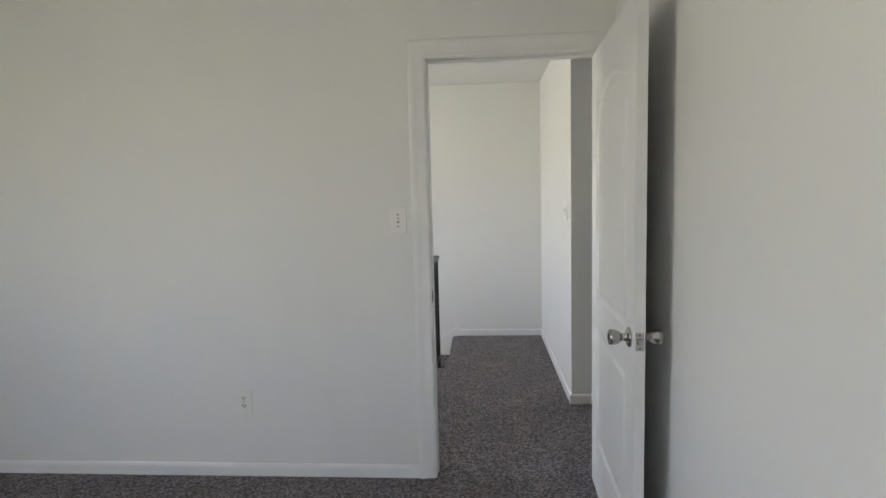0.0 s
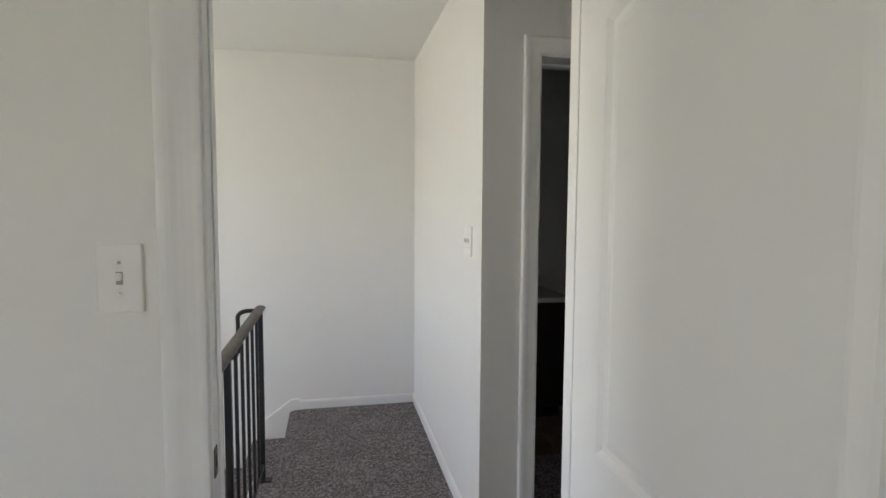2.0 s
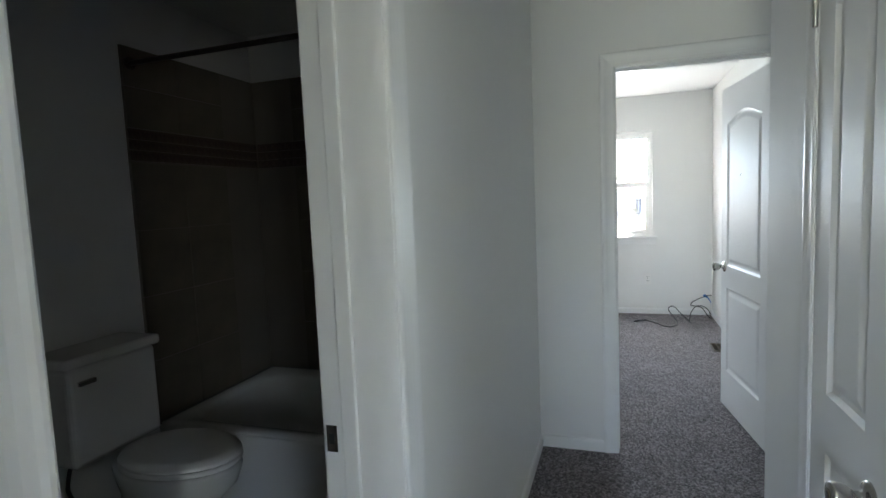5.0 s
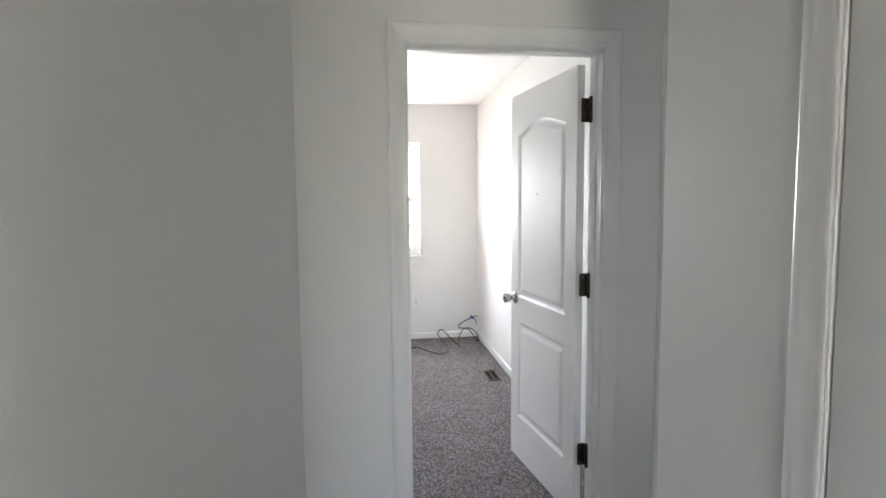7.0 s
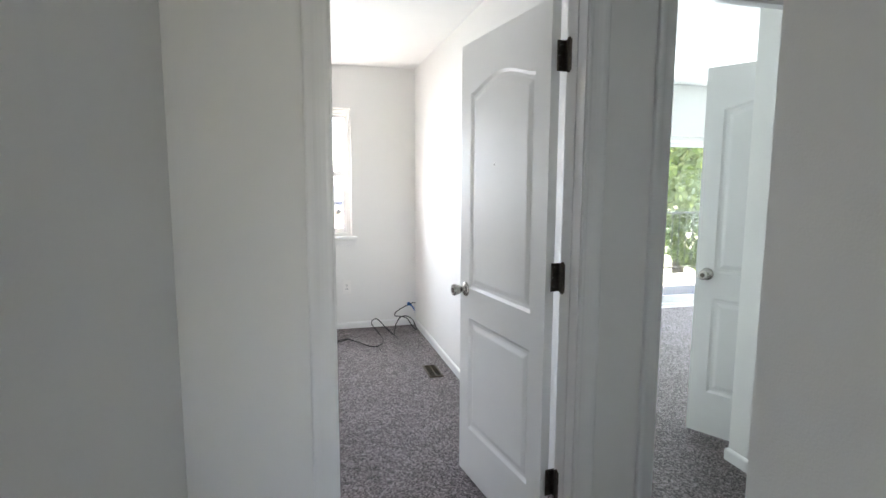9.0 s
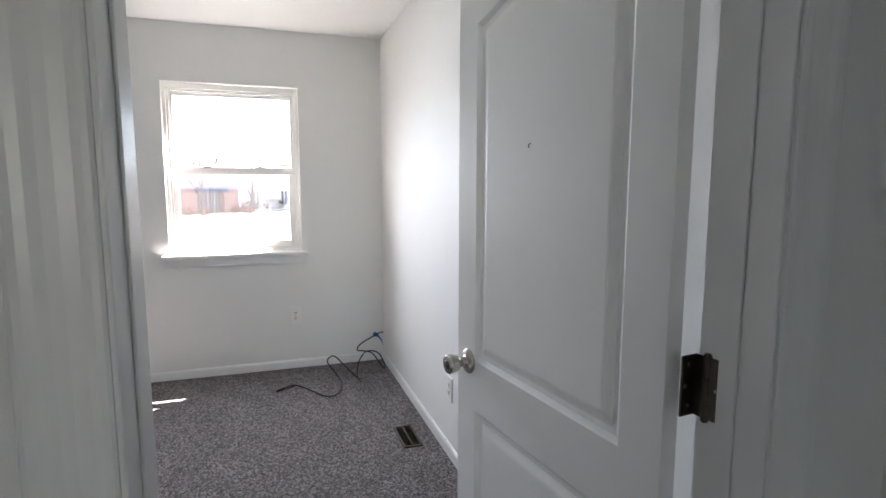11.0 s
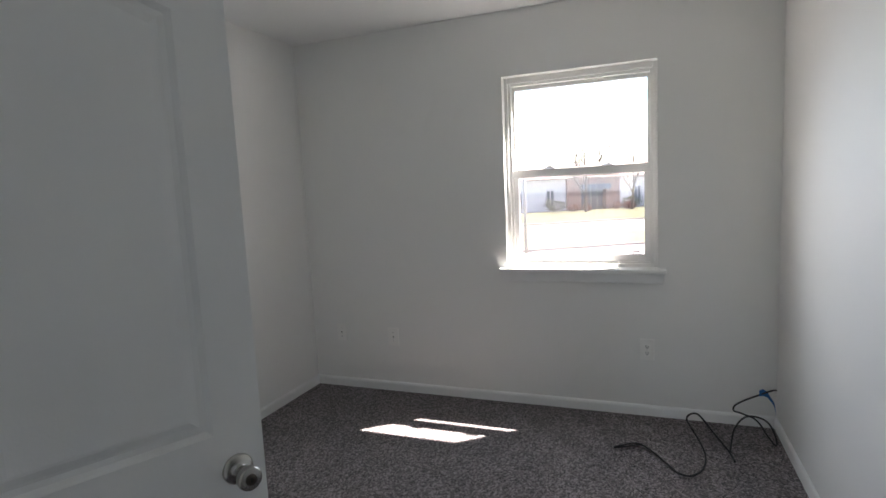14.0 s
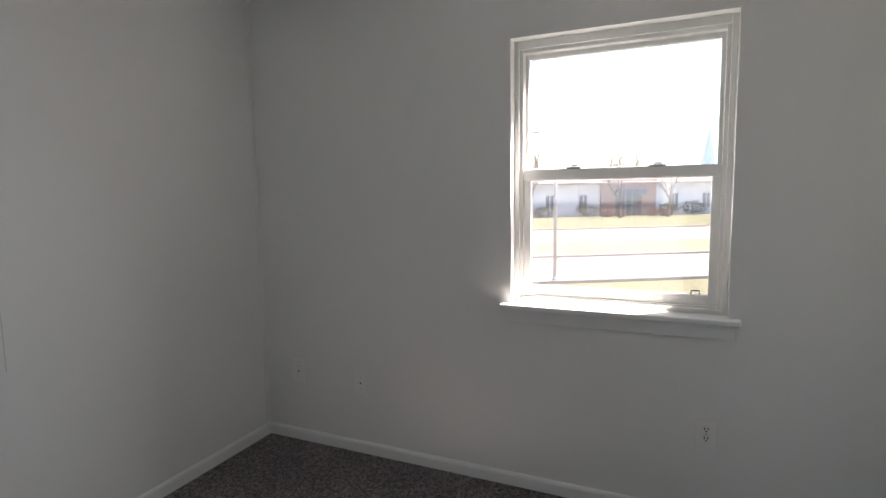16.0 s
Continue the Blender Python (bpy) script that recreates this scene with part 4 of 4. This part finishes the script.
TX = 2.375
toilet = tagged(new("toilet"), label="white two-piece toilet on tiled floor", category="toilet")
toilet.matrix_basis = Matrix.Translation((0, YE, -0.002)) @ Matrix.Diagonal((1, 1.07, 1.08, 1)) @ Matrix.Translation((0, -YE, 0.002))
part("bowl", ring_loft([(TX, 5.24, 0.108, 0.205, 0.25, -0.002), (TX, 5.24, 0.104, 0.200, 0.25, 0.025), (TX, 5.24, 0.092, 0.182, 0.24, 0.05), (TX, 5.24, 0.086, 0.172, 0.24, 0.19), (TX, 5.22, 0.110, 0.200, 0.24, 0.245),
                        (TX, 5.20, 0.160, 0.252, 0.25, 0.315), (TX, 5.20, 0.182, 0.272, 0.25, 0.375), (TX, 5.20, 0.178, 0.265, 0.25, 0.395)]), M_PORC, toilet, smooth=True)
part("seat", ring_loft([(TX, 5.20, 0.180, 0.268, 0.20, 0.397), (TX, 5.20, 0.186, 0.275, 0.205, 0.403), (TX, 5.20, 0.186, 0.275, 0.205, 0.413), (TX, 5.20, 0.180, 0.268, 0.20, 0.416)]), M_PLASTIC, toilet, smooth=True)
part("lid", ring_loft([(TX, 5.20, 0.180, 0.268, 0.20, 0.418), (TX, 5.20, 0.186, 0.275, 0.205, 0.423), (TX, 5.20, 0.182, 0.27, 0.20, 0.433), (TX, 5.20, 0.14, 0.22, 0.16, 0.440)]), M_PLASTIC, toilet, smooth=True)
part("tank", soft_box(TX - 0.205, TX + 0.205, 5.455, 5.655, 0.40, 0.765, 0.02, 3), M_PORC, toilet)
part("tank_lid", soft_box(TX - 0.22, TX + 0.22, 5.44, 5.662, 0.766, 0.806, 0.012, 3), M_PORC, toilet)
part("flush_lever", soft_box(TX - 0.17, TX - 0.10, 5.437, 5.453, 0.70, 0.718, 0.004, 2), M_STEEL, toilet)
part("supply_hose", tube(smooth_path([(TX - 0.15, 5.55, 0.40), (TX - 0.16, 5.57, 0.30), (TX - 0.12, 5.60, 0.20), (TX - 0.19, 5.63, 0.16), (TX - 0.20, 5.66, 0.16)], 6), 0.008, 8), M_BLACK, toilet, smooth=True)

vanity = tagged(new("bathroom_vanity"), label="dark espresso wooden vanity with white top", category="vanity")
part("body", soft_box(0.98, 1.76, 5.14, 5.66, 0.09, 0.812, 0.003, 1), M_DARKWOOD, vanity)
part("toe_kick", soft_box(0.99, 1.75, 5.21, 5.66, -0.002, 0.092, 0.002, 1), M_DARKWOOD, vanity)
for x in (0.99, 1.378):
    dr = part("door", soft_box(x, x + 0.372, 5.12, 5.139, 0.11, 0.80, 0.003, 1), M_DARKWOOD, vanity)
    part("pull", tube([(x + (0.33 if x < 1.1 else 0.04), 5.10, 0.62), (x + (0.33 if x < 1.1 else 0.04), 5.10, 0.72)], 0.005, 8), M_STEEL, dr)
part("top", soft_box(0.96, 1.785, 5.105, 5.67, 0.814, 0.848, 0.006, 2), M_PORC, vanity, "white cultured-marble top")
part("backsplash", soft_box(0.96, 1.785, 5.652, 5.672, 0.85, 0.93, 0.003, 1), M_PORC, vanity)
baseboard(1.79, YE, XT0 - 0.02, YE, 0, -1)


# ---- outdoors ----
GZ = -2.95
EXT = pose(30.8, 5.84, GZ, 0, 0, 30)


def outdoor(name, bm, material, label, category="", kind="", m=None):
    ob = mesh(name, bm, material, m=m or EXT)
    return tagged(ob, label=label, category=category, kind=kind)


bm = bmesh.new()
box(bm, -1500, 1500, -1500, 1500, -0.6, -0.02)
outdoor("ground", bm, M_GRASS, "wide lawn with worn patches", kind="structure", m=Matrix.Translation((0, 0, GZ)))
for name, u0, u1, v0, v1, z1, m, lb in (("road", 0.0, 8.6, -200, 200, 0.0, M_ROAD, "pale concrete street"), ("road_2", 16.4, 29.6, -200, 200, 0.0, M_ROAD, "pale concrete parking road"),
                                        ("pavement", 45.0, 47.0, -60, 40, 0.012, M_ROAD, "pale concrete walkway")):
    bm = bmesh.new()
    box(bm, u0, u1, v0, v1, -0.3, z1)
    outdoor(name, bm, m, lb, kind="structure")
bm = bmesh.new()
box(bm, 8.78, 16.22, -200, 200, -0.3, 0.11)
outdoor("median", bm, M_DRYGRASS, "dry grass strip between two streets", kind="structure")
bm = bmesh.new()
box(bm, 29.78, 300, -200, 200, -0.3, 0.10)
outdoor("lawn_far", bm, M_GRASS, "green lawn before the low building", kind="structure")
for u in (-0.18, 8.6, 16.22, 29.6):
    bm = bmesh.new()
    box(bm, u, u + 0.18, -200, 200, -0.3, 0.13)
    bmesh.ops.bevel(bm, geom=[e for e in bm.edges if all(v.co.z > 0 for v in e.verts)], offset=0.03, segments=2, affect="EDGES")
    outdoor("kerb", bm, M_KERB, "grey concrete kerb", kind="structure")

# the low building over the street
BU, BV = 52.3, -24.2
bld = tagged(new("building"), label="low pale building with red brick entrance", category="building")
bld.matrix_basis = EXT


def bpart(name, x0, x1, y0, y1, z0, z1, m, parent=None, label=""):
    bm = bmesh.new()
    box(bm, x0, x1, y0, y1, z0, z1)
    return part(name, bm, m, parent or bld, label)


bpart("wall", BU, BU + 14, BV + 4.2, 45, 0, 4.9, M_SIDING)
bpart("wall", BU, BU + 14, -95, BV - 4.2, 0, 4.9, M_SIDING)
bpart("entrance_wall", BU - 0.5, BU + 6, BV - 4.2, BV - 2.0, 0, 5.3, M_BRICK, None, "red brick pier")
bpart("entrance_wall", BU - 0.5, BU + 6, BV + 2.0, BV + 4.2, 0, 5.3, M_BRICK, None, "red brick pier")
bpart("entrance_head", BU - 0.5, BU + 6, BV - 2.0, BV + 2.0, 3.9, 5.3, M_BRICK, None, "red brick head")
bpart("awning", BU - 1.6, BU - 0.5, BV - 2.2, BV + 2.2, 3.1, 3.9, M_AWNING)
dr = bpart("door", BU + 0.6, BU + 0.7, BV - 2.0, BV + 2.0, 0, 3.9, M_DARKGLASS)
for y in (-1.0, 0.0, 1.0):
    bpart("mullion", BU + 0.5, BU + 0.6, BV + y - 0.05, BV + y + 0.05, 0, 3.9, M_POLE, dr)
for v in (-60, -52, -44, -36.5, -31.5, -17.5, -12.5, -5.5, 1.5, 9, 17):
    w = bpart("window", BU - 0.06, BU - 0.002, v - 0.55, v + 0.55, 1.1, 3.2, M_DARKGLASS)
    bpart("frame", BU - 0.10, BU - 0.06, v - 0.06, v + 0.06, 1.1, 3.2, M_SIDING, w)
    bpart("sill", BU - 0.2, BU - 0.06, v - 0.65, v + 0.65, 1.0, 1.1, M_SIDING, w)
bm = bmesh.new()
pr = [(BU - 1.0, 4.75), (BU - 1.0, 4.95), (BU + 7, 7.4), (BU + 15, 4.95), (BU + 15, 4.75)]
a = [bm.verts.new((x, -96, z)) for x, z in pr]
b = [bm.verts.new((x, 46, z)) for x, z in pr]
bm.faces.new(a)
bm.faces.new(b[::-1])
for i in range(5):
    bm.faces.new((a[i], a[(i + 1) % 5], b[(i + 1) % 5], b[i]))
part("roof", bm, M_ROOF, bld)


def bare_tree(u, v, h, seed, label):
    """A leafless tree: a tapered trunk that forks into limbs and twigs."""
    rng = random.Random(seed)
    top = tagged(new("tree"), label=label, category="tree", group="bare trees")
    top.matrix_basis = EXT @ Matrix.Translation((u, v, 0.05))
    bt, bl = bmesh.new(), bmesh.new()

    def grow(p, d, length, r, level):
        pts = [p]
        for k in range(4):
            d = (d + Vector((rng.uniform(-0.18, 0.18), rng.uniform(-0.18, 0.18), rng.uniform(-0.02, 0.14)))).normalized()
            pts.append(pts[-1] + d * length / 4)
        merge(bt if level == 0 else bl, tube(pts, r, 7 if level < 2 else 4, r * 0.55))
        if level < 4:
            for k in range(4 if level == 0 else 3):
                q = pts[2 + k % 3]
                an = rng.uniform(0, 2 * math.pi)
                e = (d * 0.8 + Vector((math.cos(an), math.sin(an), 0.25)) * rng.uniform(0.5, 0.95)).normalized()
                grow(q, e, length * rng.uniform(0.55, 0.75), r * 0.52, level + 1)
    grow(Vector((0, 0, 0)), Vector((0, 0, 1)), h * 0.42, h * 0.022, 0)
    part("trunk", bt, M_BARK, top)
    part("limbs", bl, M_BARK, top)


for i, (u, v, h) in enumerate(((46.5, -20.6, 11.5), (47, -27.8, 11.0), (72, -16, 14), (75, -36, 15), (70, -30, 13), (78, -44, 14), (49, -9, 9))):
    bare_tree(u, v, h, 11 + i, "bare brown tree before low building" if u < 50 else "tall bare tree behind low building")


def leaf_clump(name, m, n, rx, ry, rz, size, material, label, category, seed, group=""):
    """A shrub or crown of many small leaves in an uneven shell."""
    rng = random.Random(seed)
    vs, fs = [], []
    bumps = [(Vector((rng.gauss(0, 1), rng.gauss(0, 1), rng.gauss(0, 1))).normalized(), rng.uniform(0.7, 1.12)) for _ in range(14)]
    for _ in range(n):
        d = Vector((rng.gauss(0, 1), rng.gauss(0, 1), rng.gauss(0, 1))).normalized()
        r = max(bumps, key=lambda b: b[0].dot(d))[1] * rng.uniform(0.45, 1.0) ** 0.5
        p = Vector((d.x * rx * r, d.y * ry * r, d.z * rz * r + rz))
        a, b = Vector((rng.gauss(0, 1), rng.gauss(0, 1), rng.gauss(0, 1))).normalized(), Vector((rng.gauss(0, 1), rng.gauss(0, 1), rng.gauss(0, 1))).normalized()
        s = size * rng.uniform(0.6, 1.3)
        k = len(vs)
        vs += [p - a * s, p + b * s * 0.5, p + a * s, p - b * s * 0.5]
        fs.append((k, k + 1, k + 2, k + 3))
    me = bpy.data.meshes.new(name)
    me.from_pydata([tuple(v) for v in vs], [], fs)
    me.materials.append(material)
    ob = new(name, me)
    ob.matrix_basis = m
    return tagged(ob, label=label, category=category, group=group) if label else ob


for i, (u, v, rx, mt, lb) in enumerate(((50.6, -17.6, 1.6, M_HEDGE, "round green hedge before building"), (50.6, -29.6, 1.5, M_HEDGE, "round green hedge before building"), (50.4, -33.5, 1.9, M_HEDGE, "round green hedge before building"),
                                        (49.2, -19.8, 0.9, M_REDSHRUB, "low red-brown shrub by entrance"), (48.6, -21.6, 0.8, M_REDSHRUB, "low red-brown shrub by entrance"), (49.0, -26.4, 0.9, M_REDSHRUB, "low red-brown shrub by entrance"),
                                        (48.4, -28.0, 0.9, M_REDSHRUB, "low red-brown shrub by entrance"), (50.5, -11.0, 1.4, M_HEDGE, "round green hedge before building"))):
    leaf_clump("shrub", EXT @ Matrix.Translation((u, v, 0.05)), 500, rx, rx, rx * 0.62, 0.16, mt, lb, "shrub", 40 + i, "shrubs by building")

# street lamp
lamp = tagged(new("street_lamp"), label="tall pale street lamp pole at the lawn edge", category="street lamp")
lamp.matrix_basis = Matrix.Translation((29.8, 8.75, GZ))
part("base", lathe([(0.16, -0.02), (0.16, 0.12), (0.11, 0.18), (0.10, 0.25)], 14), M_POLE, lamp)
part("pole", tube([(0, 0, 0.1), (0, 0, 3.5), (0, 0, 6.75)], 0.095, 12, 0.06), M_POLE, lamp, smooth=True)
part("arm", tube(smooth_path([(0, 0, 6.6), (-0.05, 0.25, 6.85), (-0.1, 0.6, 6.95), (-0.12, 0.85, 6.93)], 5), 0.03, 8), M_POLE, lamp, smooth=True)
part("luminaire", soft_box(-0.25, 0.0, 0.70, 1.15, 6.87, 6.97, 0.03, 2), M_POLE, lamp)

# van
van = tagged(new("van"), label="white van parked by the kerb", category="van")
van.matrix_basis = EXT @ pose(36.5, -30.4, 0.1, 0, 0, 90)
bm = bmesh.new()
pr = [(-2.4, 0.35), (-2.4, 1.1), (-1.5, 1.25), (-0.9, 1.95), (2.4, 2.0), (2.45, 0.35)]
a = [bm.verts.new((x, -0.95, z)) for x, z in pr]
b = [bm.verts.new((x, 0.95, z)) for x, z in pr]
bm.faces.new(a)
bm.faces.new(b[::-1])
for i in range(6):
    bm.faces.new((a[i], a[(i + 1) % 6], b[(i + 1) % 6], b[i]))
bmesh.ops.bevel(bm, geom=bm.edges[:], offset=0.08, segments=2, affect="EDGES")
part("body", bm, M_VAN, van)
for x in (-1.5, 1.5):
    for y in (-0.86, 0.86):
        bm = lathe([(0.2, -0.11), (0.34, -0.10), (0.36, -0.06), (0.36, 0.06), (0.34, 0.10), (0.2, 0.11)], 18, "y")
        bmesh.ops.translate(bm, verts=bm.verts, vec=(x, y, 0.36))
        part("tyre", bm, M_TYRE, van)
for s in (-1, 1):
    bm = bmesh.new()
    box(bm, -0.7, 2.2, min(0.945 * s, 0.958 * s), max(0.945 * s, 0.958 * s), 1.25, 1.75)
    part("side_window", bm, M_DARKGLASS, van)

# church spire behind
sp = tagged(new("church_spire"), label="pale church spire beyond the roofs", category="church")
sp.matrix_basis = Matrix.Translation((154, -1.9, GZ))
part("tower", soft_box(-1.5, 1.5, -1.5, 1.5, -0.02, 9.5, 0.1, 1), M_BRICK, sp)
part("spire", lathe([(1.9, 9.4), (1.05, 14.0), (0.10, 19.2), (0.03, 19.4)], 8), M_SPIRE, sp)

# balcony off room C
balc = tagged(new("balcony"), label="concrete balcony with thin dark railing", category="balcony")
part("slab", soft_box(XFO, 9.62, -4.0, 2.0, -0.26, -0.06, 0.01, 2), M_PATIO, balc)
part("top_rail", soft_box(9.54, 9.57, -4.0, 2.0, 0.93, 0.96, 0.004, 1), M_BLACK, balc)
part("bottom_rail", soft_box(9.545, 9.565, -4.0, 2.0, 0.04, 0.06, 0.003, 1), M_BLACK, balc)
for i in range(46):
    y = -3.95 + 0.13 * i
    bm = bmesh.new()
    box(bm, 9.549, 9.561, y - 0.006, y + 0.006, 0.05, 0.94)
    part("baluster", bm, M_BLACK, balc)
for x, y in ((9.5, -3.9), (9.5, 1.9)):
    part("post", soft_box(x - 0.06, x + 0.06, y - 0.06, y + 0.06, GZ - 0.02, -0.255, 0.005, 1), M_POLE, balc)


def leafy_tree(x, y, h, seed):
    rng = random.Random(seed)
    top = tagged(new("tree"), label="leafy light-green tree beyond the balcony", category="tree", group="leafy trees")
    top.matrix_basis = Matrix.Translation((x, y, GZ - 0.05))
    part("trunk", tube([(0, 0, 0), (0.1, 0.05, h * 0.25), (-0.1, 0.1, h * 0.5), (0.05, 0, h * 0.8)], 0.22, 10, 0.06), M_BARK, top, smooth=True)
    for k in range(5):
        an = k * 1.3 + rng.uniform(0, 0.5)
        z = h * rng.uniform(0.3, 0.55)
        part("limb", tube([(0, 0, z), (math.cos(an) * h * 0.12, math.sin(an) * h * 0.12, z + h * 0.12), (math.cos(an) * h * 0.24, math.sin(an) * h * 0.24, z + h * 0.22)], 0.08, 6, 0.02), M_BARK, top)
    for k in range(7):
        an = k * 2.4
        rr = h * (0.0 if k == 0 else rng.uniform(0.14, 0.26))
        c = leaf_clump("foliage", Matrix.Translation((math.cos(an) * rr, math.sin(an) * rr, h * rng.uniform(0.22, 0.62))), 2600, h * 0.2, h * 0.2, h * 0.17, 0.12, M_LEAF, "", "", seed * 10 + k)
        c.parent = top


for i, (x, y, h) in enumerate(((14.5, -5.0, 8.5), (17.0, -8.5, 9.5), (13.5, -8.5, 7.5), (19.5, -5.0, 10.0))):
    leafy_tree(x, y, h, 3 + i)
